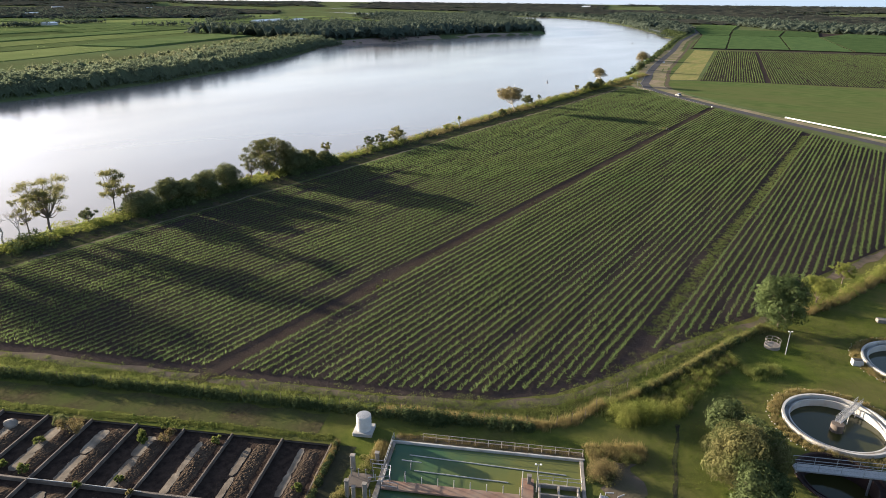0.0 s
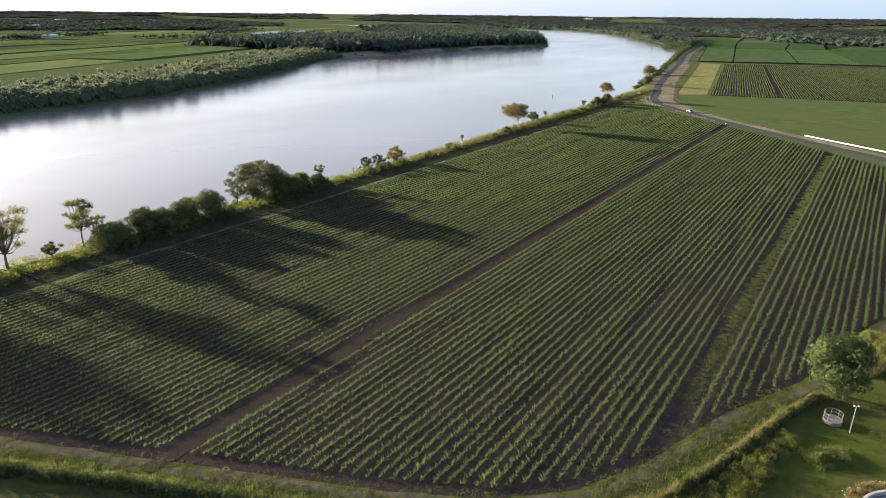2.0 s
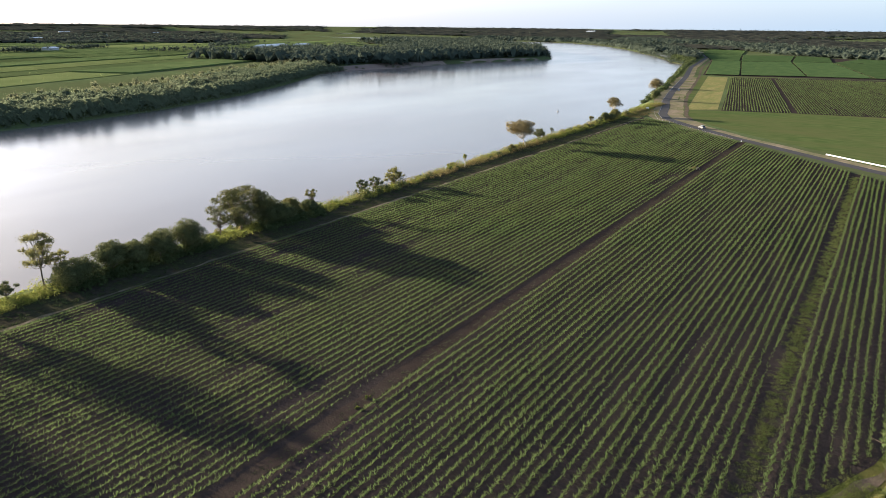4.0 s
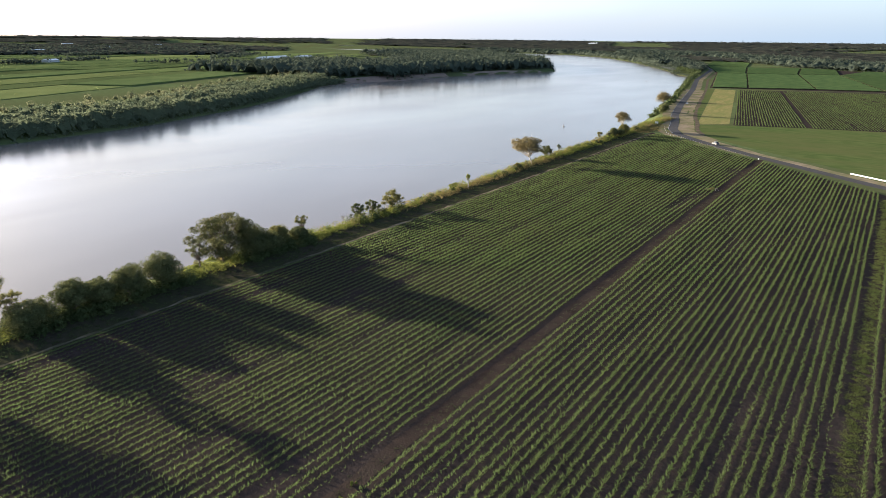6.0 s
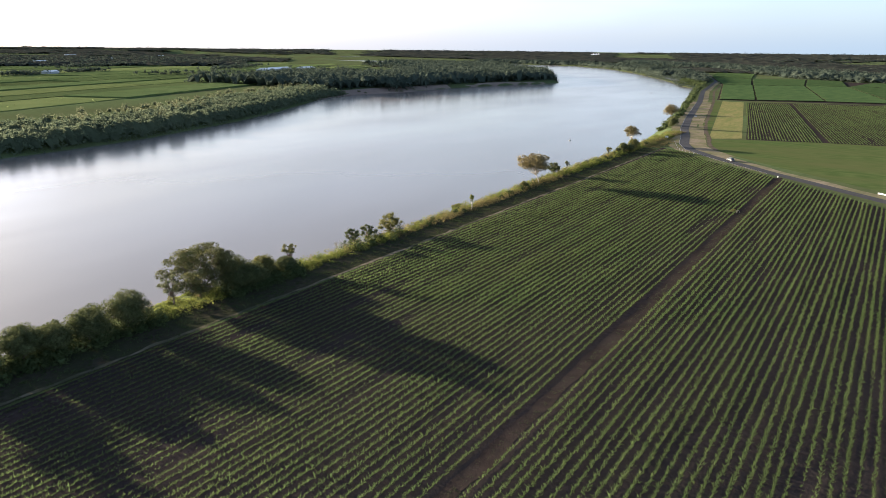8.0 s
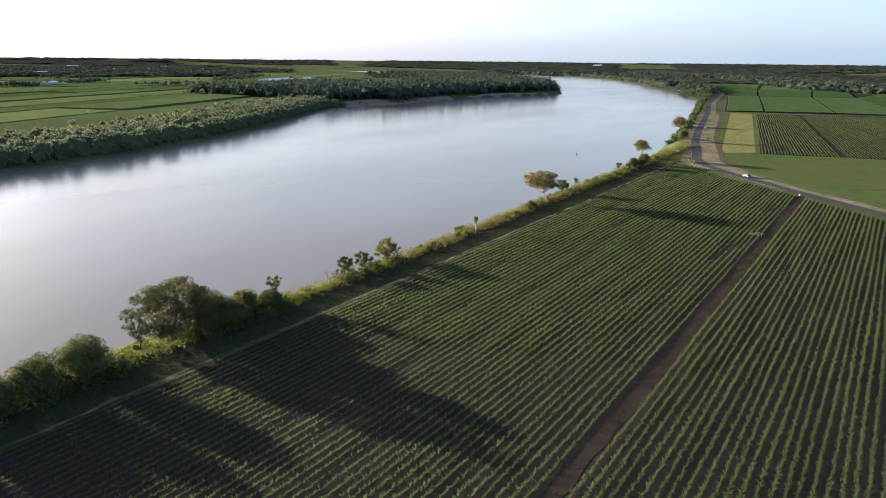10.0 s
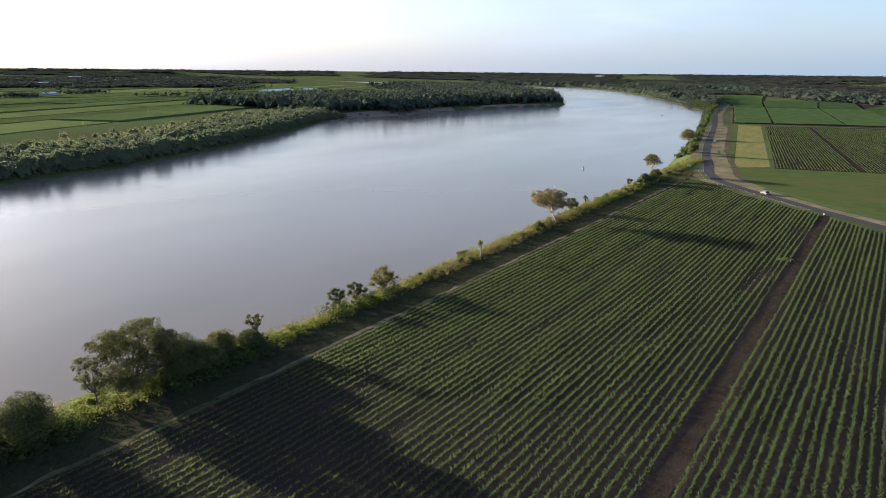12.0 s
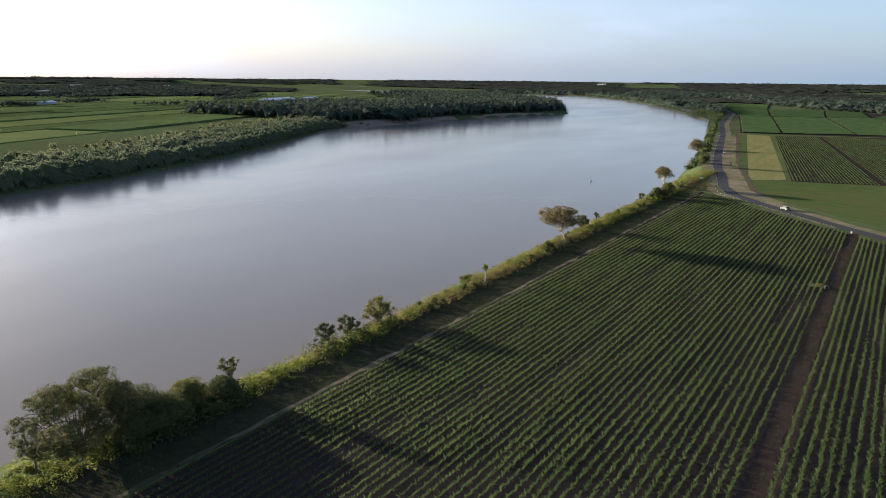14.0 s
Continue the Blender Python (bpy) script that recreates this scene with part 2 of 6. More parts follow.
# dark colour standing for the shade between leaf sprays of far woods
INNER_SHADE = material("inner_shade", (0.028, 0.03, 0.024), (0.05, 0.05, 0.04), scale=0.3, rough=0.95, spec=0.0)
TALL_CANE = leaf_material("tall_cane", (0.05, 0.084, 0.031), (0.076, 0.112, 0.041), glow=0.15, scale=0.08)
STRAW = material("straw_field", (0.165, 0.152, 0.06), (0.27, 0.228, 0.095), scale=0.35, rough=0.95, spec=0.0, bump=0.2, bump_scale=0.8,
                 c=(0.15, 0.16, 0.055), c_scale=0.11, stretch=(1.6, 0.35, 1.0, 0.17))
# stalk colour darkened to hold shade on sides facing the low sun
SHADED_STALK = material("shaded_stalks", (0.022, 0.024, 0.013), (0.045, 0.042, 0.022), scale=0.5, rough=0.95, spec=0.0)
PASTURE = material("pasture", (0.046, 0.08, 0.022), (0.095, 0.122, 0.04), scale=0.22, rough=0.95, spec=0.0, bump=0.25, bump_scale=0.9, detail=9.0,
                   c=(0.092, 0.10, 0.038), c_scale=0.03, stretch=(0.55, 1.3, 1.0, 0.7))
# paler than near crops, with the distance haze put into the colour
FIELDS = [leaf_material("far_crop", a, b, glow=0.45, scale=0.02) for a, b in (
    ((0.14, 0.19, 0.066), (0.19, 0.235, 0.088)), ((0.11, 0.155, 0.058), (0.15, 0.195, 0.075)), ((0.165, 0.205, 0.074), (0.215, 0.25, 0.095)),
    ((0.105, 0.14, 0.056), (0.14, 0.175, 0.068)))]
BEACH = material("beach_sand", (0.17, 0.115, 0.09), (0.26, 0.185, 0.15), scale=0.08, rough=0.9, c=(0.2, 0.16, 0.12), c_scale=0.02)
PATHWAY = material("painted_walkway", (0.13, 0.068, 0.045), (0.205, 0.115, 0.076), scale=1.5, rough=0.85, c=(0.2, 0.15, 0.11), c_scale=0.6)
STRIP = material("bed_slab", (0.165, 0.135, 0.1), (0.31, 0.26, 0.195), scale=1.3, rough=0.95, spec=0.1, bump=0.02, bump_scale=6, c=(0.10, 0.082, 0.062), c_scale=0.4)
TANK_GREY = material("tank_shell", (0.46, 0.46, 0.47), (0.58, 0.58, 0.58), scale=1.8, rough=0.6, c=(0.4, 0.39, 0.37), c_scale=0.8)
CRUMB = material("crumbled_sludge", (0.04, 0.03, 0.022), (0.105, 0.08, 0.057), scale=4.0, rough=0.95, spec=0.0, bump=0.06, bump_scale=9.0, c=(0.05, 0.038, 0.028), c_scale=0.5)
RUST = material("brown_steel", (0.05, 0.036, 0.029), (0.09, 0.06, 0.045), scale=2.5, rough=0.8)
STONE = material("white_stone", (0.28, 0.25, 0.21), (0.42, 0.39, 0.33), scale=3.0, rough=0.85, rand=0.15)
GLASS = material("car_glass", (0.02, 0.025, 0.03), (0.03, 0.035, 0.04), rough=0.08, spec=0.6)
RUBBER = material("rubber", (0.02, 0.02, 0.02), (0.035, 0.035, 0.035), scale=5, rough=0.9)
CAR_SILVER = material("silver_paint", (0.17, 0.17, 0.17), (0.22, 0.22, 0.21), scale=3, rough=0.3, metallic=0.3)
ROOF = material("white_roof_sheet", (0.62, 0.64, 0.66), (0.74, 0.75, 0.76), scale=0.2, rough=0.4)
WALL = material("shed_wall", (0.35, 0.35, 0.34), (0.45, 0.45, 0.43), scale=0.3, rough=0.8)
DEAD = material("dead_wood", (0.30, 0.26, 0.22), (0.45, 0.40, 0.35), scale=3.0, rough=0.85)
WEED = leaf_material("weed", (0.092, 0.118, 0.03), (0.168, 0.18, 0.052), scale=0.35, glow=0.42)
STRIP_WEED = leaf_material("strip_weed", (0.075, 0.098, 0.03), (0.122, 0.136, 0.044), scale=0.25, vary=0.2)
LAWN_BLADE = leaf_material("lawn_blade", (0.078, 0.112, 0.018), (0.13, 0.155, 0.028), scale=0.25, glow=0.45)
MAROON = material("maroon_steel", (0.022, 0.013, 0.012), (0.04, 0.022, 0.019), scale=2.0, rough=0.8)
WATER = water_material("river_water", (0.17, 0.15, 0.133), 0.15, 0.035, 0.8, (1.0, 0.4, 1.0))
GREEN_WATER = water_material("pond_water", (0.028, 0.075, 0.034), 0.22, 0.004, 2.0, (1.0, 1.0, 1.0), (0.1, 0.105, 0.024, -37.0, -24.0))
DARK_WATER = water_material("tank_water", (0.032, 0.033, 0.010), 0.08, 0.004, 2.0, (1.0, 1.0, 1.0))


# ---------------------------------------------------------------- building helpers
def mesh_object(name, verts, faces, mat, parent=None):
    """One mesh object from arrays; faces: a list, or an array of equal-sided faces."""
    me = bpy.data.meshes.new(name)
    verts = np.asarray(verts, dtype=np.float32).reshape(-1, 3)
    if isinstance(faces, np.ndarray):
        k, n = faces.shape[1], len(faces)
        me.vertices.add(len(verts))
        me.vertices.foreach_set("co", verts.ravel())
        me.loops.add(n * k)
        me.loops.foreach_set("vertex_index", faces.astype(np.int32).ravel())
        me.polygons.add(n)
        me.polygons.foreach_set("loop_start", np.arange(n, dtype=np.int32) * k)
        me.update(calc_edges=True)
    else:
        me.from_pydata(verts.tolist(), [], faces)
    me.materials.append(mat)
    ob = new(name, me)
    ob.parent = parent
    return ob


def part(name, bm, mat, parent=None, label="", smooth=False):
    """Links a bmesh as one mesh object under a thing or a part."""
    me = bpy.data.meshes.new(name)
    bmesh.ops.recalc_face_normals(bm, faces=bm.faces)
    if smooth:
        for f in bm.faces:
            f.smooth = True
    bm.to_mesh(me)
    bm.free()
    me.materials.append(mat)
    ob = new(name, me)
    ob.parent = parent
    return tagged(ob, label)


def empty(name, x, y, z=0.0, turn=0.0):
    ob = new(name)
    ob.matrix_basis = pose(x, y, z, 0, 0, turn)
    return ob


def box(bm, x0, x1, y0, y1, z0, z1, bevel=0.0, m=None):
    g = bmesh.ops.create_cube(bm, size=1.0)
    vs = g["verts"]
    for v in vs:
        v.co = Vector(((x0 + x1) / 2 + v.co.x * (x1 - x0), (y0 + y1) / 2 + v.co.y * (y1 - y0), (z0 + z1) / 2 + v.co.z * (z1 - z0)))
    if m is not None:
        bmesh.ops.transform(bm, matrix=m, verts=vs)
    if bevel:
        es = list({e for v in vs for e in v.link_edges})
        bmesh.ops.bevel(bm, geom=es, offset=bevel, segments=1, affect="EDGES")
    return bm


def tube(bm, pts, radii, sides=6, cap=True):
    """A tapered tube along points."""
    rings = []
    pts = [Vector(p) for p in pts]
    for i, p in enumerate(pts):
        d = (pts[min(i + 1, len(pts) - 1)] - pts[max(i - 1, 0)]).normalized()
        u = d.orthogonal().normalized()
        w = d.cross(u)
        r = radii[i] if isinstance(radii, (list, tuple)) else radii
        rings.append([bm.verts.new(p + (u * math.cos(a) + w * math.sin(a)) * r)
                      for a in (2 * math.pi * k / sides for k in range(sides))])
    for a, b in zip(rings, rings[1:]):
        for k in range(sides):
            bm.faces.new((a[k], a[(k + 1) % sides], b[(k + 1) % sides], b[k]))
    if cap:
        bm.faces.new(rings[0][::-1])
        bm.faces.new(rings[-1])
    return bm


def lathe(bm, profile, sides=48, a0=0.0, a1=2 * math.pi):
    """A ring swept round z from (radius, height) points; closed profile."""
    full = abs(a1 - a0 - 2 * math.pi) < 1e-6
    n = sides if full else sides + 1
    rings = [[bm.verts.new((r * math.cos(a0 + (a1 - a0) * k / sides), r * math.sin(a0 + (a1 - a0) * k / sides), z)) for r, z in profile]
             for k in range(n)]
    m = len(profile)
    for k in range(sides):
        a, b = rings[k], rings[(k + 1) % n]
        for j in range(m):
            bm.faces.new((a[j], b[j], b[(j + 1) % m], a[(j + 1) % m]))
    if not full:
        bm.faces.new(rings[0])
        bm.faces.new(rings[-1][::-1])
    return bm


def sheet(name, outline, z, mat, label="", category="", kind="structure"):
    """A flat sheet of ground with the given outline."""
    vs = [(x, y, z) for x, y in outline]
    ob = mesh_object(name, vs, [list(range(len(vs)))], mat)
    return tagged(ob, label, category, "", kind)


def ribbon(name, line, width, z, mat, label="", category="", ragged=0.0, step=6.0):
    """A strip of ground along a line, with uneven edges."""
    line = [Vector((*p, 0)) for p in line]
    pts = []
    for a, b in zip(line, line[1:]):
        n = max(1, int((b - a).length / step))
        pts += [a.lerp(b, k / n) for k in range(n)]
    pts.append(line[-1])
    vs, fs = [], []
    for i, p in enumerate(pts):
        d = (pts[min(i + 1, len(pts) - 1)] - pts[max(i - 1, 0)]).normalized()
        s = Vector((-d.y, d.x, 0))
        for side in (-1, 1):
            w = width / 2 + ragged * noise.noise(Vector((i * 0.37, side * 9.1, width)))
            vs.append(p + s * side * w + Vector((0, 0, z)))
        if i:
            fs.append((2 * i - 2, 2 * i - 1, 2 * i + 1, 2 * i))
    ob = mesh_object(name, [tuple(v) for v in vs], fs, mat)
    return tagged(ob, label, category, "", "structure")


rng = np.random.default_rng(7)


def leaf_tris(centres, size, rng=rng, out=None, tilt=0.75):
    """Three-cornered leaf sprays; given outward directions, they lie mostly across them, as the skin of a crown does."""
    n = len(centres)
    s = (np.broadcast_to(np.asarray(size, dtype=float), (n,)) * rng.uniform(0.6, 1.3, n))[:, None, None]
    d = rng.normal(size=(n, 3, 3))
    d -= d.mean(axis=1, keepdims=True)
    if out is not None:
        d -= tilt * np.einsum("nij,nj->ni", d, out)[..., None] * out[:, None]
    v = centres[:, None] + d * s * 0.95
    return v.reshape(-1, 3), np.arange(3 * n).reshape(n, 3)


def join(lots):
    vs, fs, k = [], [], 0
    for v, f in lots:
        vs.append(v)
        fs.append(f + k)
        k += len(v)
    return np.concatenate(vs), np.concatenate(fs)

# ---------------------------------------------------------------- land, river
from mathutils.geometry import delaunay_2d_cdt

WATER_Z = -4.8
NEAR = [(-134, 19), (-98.2, 33.8), (-73.3, 44.2), (-43.8, 56.8), (-34, 62), (-27, 68.5), (-22.3, 77), (-17, 92), (-9.2, 107.5), (-1.6, 133.5), (8.9, 159), (45, 225)]
FAR = [(-134, 404), (-114, 392), (-70, 346), (-26, 303), (-4, 282), (8, 271), (45, 235)]


def line_at(line, x):
    return np.interp(x, [p[0] for p in line], [p[1] for p in line])


RIVER = [(-156, -900), (-156, 0), (-158, 130), (-151, 165), (-151, 210), (-153, 300), (-154, 400), (-158, 470), (-170, 548), (-198, 700),
         (-236, 885), (-283, 1108), (-318, 1165), (-368, 1294), (-464, 1498), (-585, 1740), (-770, 2068), (-1000, 2342), (-1290, 2420),
         (-1900, 2480), (-3500, 2400), (-3500, 2150), (-1900, 2120), (-1350, 1980), (-1000, 1740), (-760, 1480), (-590, 1270),
         (-512, 1115), (-535, 1030), (-562, 860), (-556, 730), (-575, 655), (-553, 578), (-484, 460), (-440, 375), (-404, 274),
         (-394, 215), (-390, 150), (-386, 0), (-380, -900)]


def river_side(x, y):
    """Metres from the waterline: positive on land."""
    q = np.stack([x, y], -1)
    best = np.full(x.shape, 1e9)
    inside = np.zeros(x.shape, bool)
    for (ax, ay), (bx, by) in zip(RIVER, RIVER[1:] + RIVER[:1]):
        e = np.array([bx - ax, by - ay], float)
        w = q - (ax, ay)
        t = np.clip((w @ e) / (e @ e), 0, 1)
        best = np.minimum(best, np.hypot(w[..., 0] - t * e[0], w[..., 1] - t * e[1]))
        cross = ((ay > y) != (by > y)) & (x < (bx - ax) * (y - ay) / ((by - ay) or 1e-9) + ax)
        inside ^= cross
    return np.where(inside, -best, best)


def land_height(x, y):
    d = river_side(x, y)
    wide = np.where(x > -345, 13.0, 9.0) + 34 * np.exp(-((x + 575) ** 2 + (y - 680) ** 2) / 95.0 ** 2)
    s = np.clip(d / wide, -1, 1)
    z = np.where(s > 0, WATER_Z + (0 - WATER_Z) * (s * s * (3 - 2 * s)) ** 0.8, WATER_Z + 4.0 * s)
    far = np.clip((np.hypot(x, y) - 2300) / 2500, 0, 1)
    pit = (x > -104) & (x < 30) & (y > -20) & (y < line_at(NEAR, x) - 4)
    return z + 38 * far ** 1.6 * np.clip(d / 60, 0, 1) - 2.5 * pit


def steps(*spans):
    """Grid lines: (from, to, spacing at the first, spacing at the last)."""
    out = []
    for a, b, s0, s1 in spans:
        v = a
        while v < b:
            out.append(v)
            v += s0 + (s1 - s0) * (v - a) / (b - a)
    return np.array(out + [spans[-1][1]])


gx = steps((-4900, -1400, 160, 40), (-1400, -620, 34, 10), (-620, -345, 8, 8), (-345, -175, 10, 5), (-175, -125, 2.5, 2.5), (-125, 60, 8, 8), (60, 4900, 10, 200))
gy = steps((-1200, -40, 80, 12), (-40, 620, 10, 10), (620, 1300, 10, 12), (1300, 4950, 12, 140))
X, Y = np.meshgrid(gx, gy, indexing="ij")
nx, ny = X.shape
ii = (np.arange(nx - 1)[:, None] * ny + np.arange(ny - 1)[None]).ravel()
ground = mesh_object("ground", np.stack([X, Y, land_height(X, Y)], -1), np.stack([ii, ii + ny, ii + ny + 1, ii + 1], 1), LAND)
tagged(ground, "flat green river plain of rough grass and earth", "ground", "", "structure")
water = mesh_object("water", [(-3600, -900, WATER_Z), (-140, -900, WATER_Z), (-140, 2600, WATER_Z), (-3600, 2600, WATER_Z)], [[0, 1, 2, 3]], WATER)
tagged(water, "wide calm brown river mirroring the pale sky", "river", "", "structure")

# field, tracks, road
sheet("field", [(-129.4, 21), *NEAR[1:]] + [*FAR[:0:-1], (-129.4, 403)], 0.02, SOIL, "dark tilled brown soil of the cane field", "field")
ribbon("dirt_track", [(-68.4, 44), (-67.9, 85), (-67.2, 140), (-66.3, 230), (-65.5, 300), (-65.0, 345)], 2.3, 0.05, TRACK,
       "brown earth wheel track between two crop blocks", "track", 0.7, 2.0)
ribbon("bank_track", [(-131.3, 10), (-130.6, 100), (-129.9, 170), (-129.0, 280), (-128.4, 398)], 0.9, 0.05, BANK_EARTH,
       "pale earth farm track along the river bank", "track", 0.9, 1.6)
ROAD = [(60, 228), (8, 286), (-5, 297.5), (-27, 316), (-69, 354), (-100, 385), (-116, 405), (-124, 425), (-131, 455), (-143, 500), (-158, 570),
        (-194, 758), (-235, 950), (-290, 1285), (-345, 1500), (-430, 1750), (-560, 2050)]


def beside(line, off):
    """A line at a distance to the right of another."""
    out = []
    for i, (x, y) in enumerate(line):
        (ax, ay), (bx, by) = line[max(i - 1, 0)], line[min(i + 1, len(line) - 1)]
        n = math.hypot(bx - ax, by - ay)
        out.append((x + (by - ay) / n * off, y - (bx - ax) / n * off))
    return out


ribbon("verge", beside(ROAD, 5.2), 5.2, 0.04, SANDY, "sandy verge of dry grass beside the road", "verge", 1.6)
ribbon("verge", beside(ROAD[5:12], 9.6), 4.6, 0.045, SANDY, "wide sandy verge of dry grass beside the road", "verge", 2.0)
ribbon("side_track", beside(ROAD[6:15], 13.2), 2.4, 0.06, HEADLAND, "brown earth side track along the road", "track", 0.8, 3.0)
ribbon("verge", beside(ROAD[4:12], -5.2), 5.6, 0.042, SANDY, "sandy verge of dry grass on the river side of the road", "verge", 1.8, 3.0)
ribbon("road", ROAD, 5.4, 0.08, ASPHALT, "grey asphalt country road", "road", 0.1)
ribbon("road_marking", beside(ROAD[4:12], -2.45), 0.07, 0.10, WHITE, "white edge line of the road", "road marking")

# right-hand fields beyond the road
sheet("pasture", [(-112, 428), (-119, 452), (-100, 463), (-63, 478), (10, 494), (140, 520), (140, 190), (60, 250), (8, 304), (-27, 334), (-69, 372), (-100, 403)],
      0.03, PASTURE, "short green pasture beside the road", "pasture")
sheet("straw_field", [(-118, 457), (-102, 470), (-156, 780), (-177, 783)], 0.03, STRAW, "dry yellow stubble strip", "field")
sheet("grass_strip", [(-126, 452), (-118.5, 456.5), (-177.5, 783), (-184, 780)], 0.03, PASTURE, "green grass strip beside stubble", "field")
sheet("field", [(-99, 466), (10, 496), (140, 522), (140, 870), (-55, 830), (-152, 783)], 0.02, SOIL, "brown soil of a far crop field", "field")

sheet("field", [(-186, 800), (141, 886), (141, 1298), (-62, 1396), (-168, 1466), (-256, 1424), (-326, 1436), (-252, 1146)], 0.02, SOIL, "dark soil under the grown cane", "field")
# the strip's dark colour is the shade of the bank growth, painted in
ribbon("bank_strip", [(-135.4, 12), (-134.9, 120), (-134.5, 200), (-134.6, 300), (-135.4, 395)], 10.4, 0.025, SHADED_DARK_EARTH, "weedy strip beside the bank track, coloured dark as in shade", "ground", 0.9, 4.0)
# yard of the treatment plant, with openings for its basins
ORIGIN, ANGLE = Vector((-38.8, 49.3, 0)), 25.0
CA, SA = math.cos(radians(ANGLE)), math.sin(radians(ANGLE))


def at(u, v, z=0.0):
    """A place of the treatment plant, along and across its basins."""
    return Vector((ORIGIN.x + u * CA - v * SA, ORIGIN.y + u * SA + v * CA, z))


TANKS = [(4.6, 81.8, 6.2), (13.2, 103.8, 7.0), (5.6, 70.75, 4.55)]
holes = [[at(u, v)[:2] for u, v in ((-61.3, -2), (-6.8, -2), (-6.8, -24.1), (-61.3, -24.1))],
         [at(u, v)[:2] for u, v in ((0.3, -0.3), (21.5, -0.3), (21.5, -16), (0.3, -16))]]
holes += [[(x + (r - 0.2) * math.cos(2 * math.pi * k / 40), y + (r - 0.2) * math.sin(2 * math.pi * k / 40)) for k in range(40)] for x, y, r in TANKS]
pts, cons = [], []
OUTER = [(-128, -34), (44, -34), *NEAR[:0:-1], (-128, 21)]
for loop in [OUTER] + holes:
    n = len(pts)
    pts += [Vector(p) for p in loop]
    cons += [(n + k, n + (k + 1) % len(loop)) for k in range(len(loop))]


def within(loop, x, y):
    odd = False
    for (ax, ay), (bx, by) in zip(loop, loop[1:] + loop[:1]):
        if (ay > y) != (by > y) and x < (bx - ax) * (y - ay) / (by - ay) + ax:
            odd = not odd
    return odd


def open_ground(x, y):
    return not any(within([tuple(p) for p in h], x, y) for h in holes)


cv, _, cf, *_ = delaunay_2d_cdt(pts, cons, [], 0, 1e-5)
keep = []
for f in cf:
    x, y = sum(cv[k].x for k in f) / 3, sum(cv[k].y for k in f) / 3
    if within(OUTER, x, y) and open_ground(x, y):
        keep.append(f)
yard = mesh_object("lawn", [(p.x, p.y, 0.012) for p in cv], keep, LAWN)
tagged(yard, "mown green lawn of the treatment works", "lawn", "", "structure")
EDGE = [(-100, 32.6), (-73.3, 43), (-43.8, 55.6), (-34, 60.7), (-26, 67), (-21, 76), (-16, 91), (-8, 106.5), (-0.5, 132), (10, 158), (44, 220)]
ribbon("headland_track", EDGE, 1.6, 0.03, HEADLAND, "bare earth strip round the field edge", "track", 0.9, 1.5)
ribbon("drain", [(-11.6, 71), (-10.2, 64), (-8.4, 57), (-6, 47)], 0.42, 0.03, SHADED_DARK_EARTH, "narrow dark drain in the lawn", "drain", 0.3, 0.7)
ribbon("bare_ground", [(-15.2, 60.2), (-13.6, 57), (-12.6, 53), (-12, 47)], 3.2, 0.03, HEADLAND, "bare brown ground beside the basin", "ground", 2.0, 0.6)
ribbon("bare_ground", [tuple(at(u, v)[:2]) for u, v in ((0.2, 0.55), (11, 0.5), (22, 0.45))], 1.1, 0.03, HEADLAND, "bare brown strip behind the basin wall", "ground", 0.4, 0.8)
# path colour darkened for the shade that lies between beds and basin
ribbon("path", [tuple(at(u, v)[:2]) for u, v in ((-4.9, -2.0), (-4.9, -8.0), (-5.0, -16.0))], 2.2, 0.03, SHADED_DARK_EARTH, "trodden path between beds and basin, darkened as in shade", "path", 0.6, 0.8)
# wider and darker than the worn ground, for the shade before the hedge
ribbon("service_way", [tuple(at(u, v)[:2]) for u, v in ((-66, 1.7), (-40, 1.8), (-20, 1.8), (-9, 1.4))], 4.2, 0.03, WORN_SHADED, "worn brown grass of a service way, darkened as in hedge shade", "track", 0.9, 1.2)

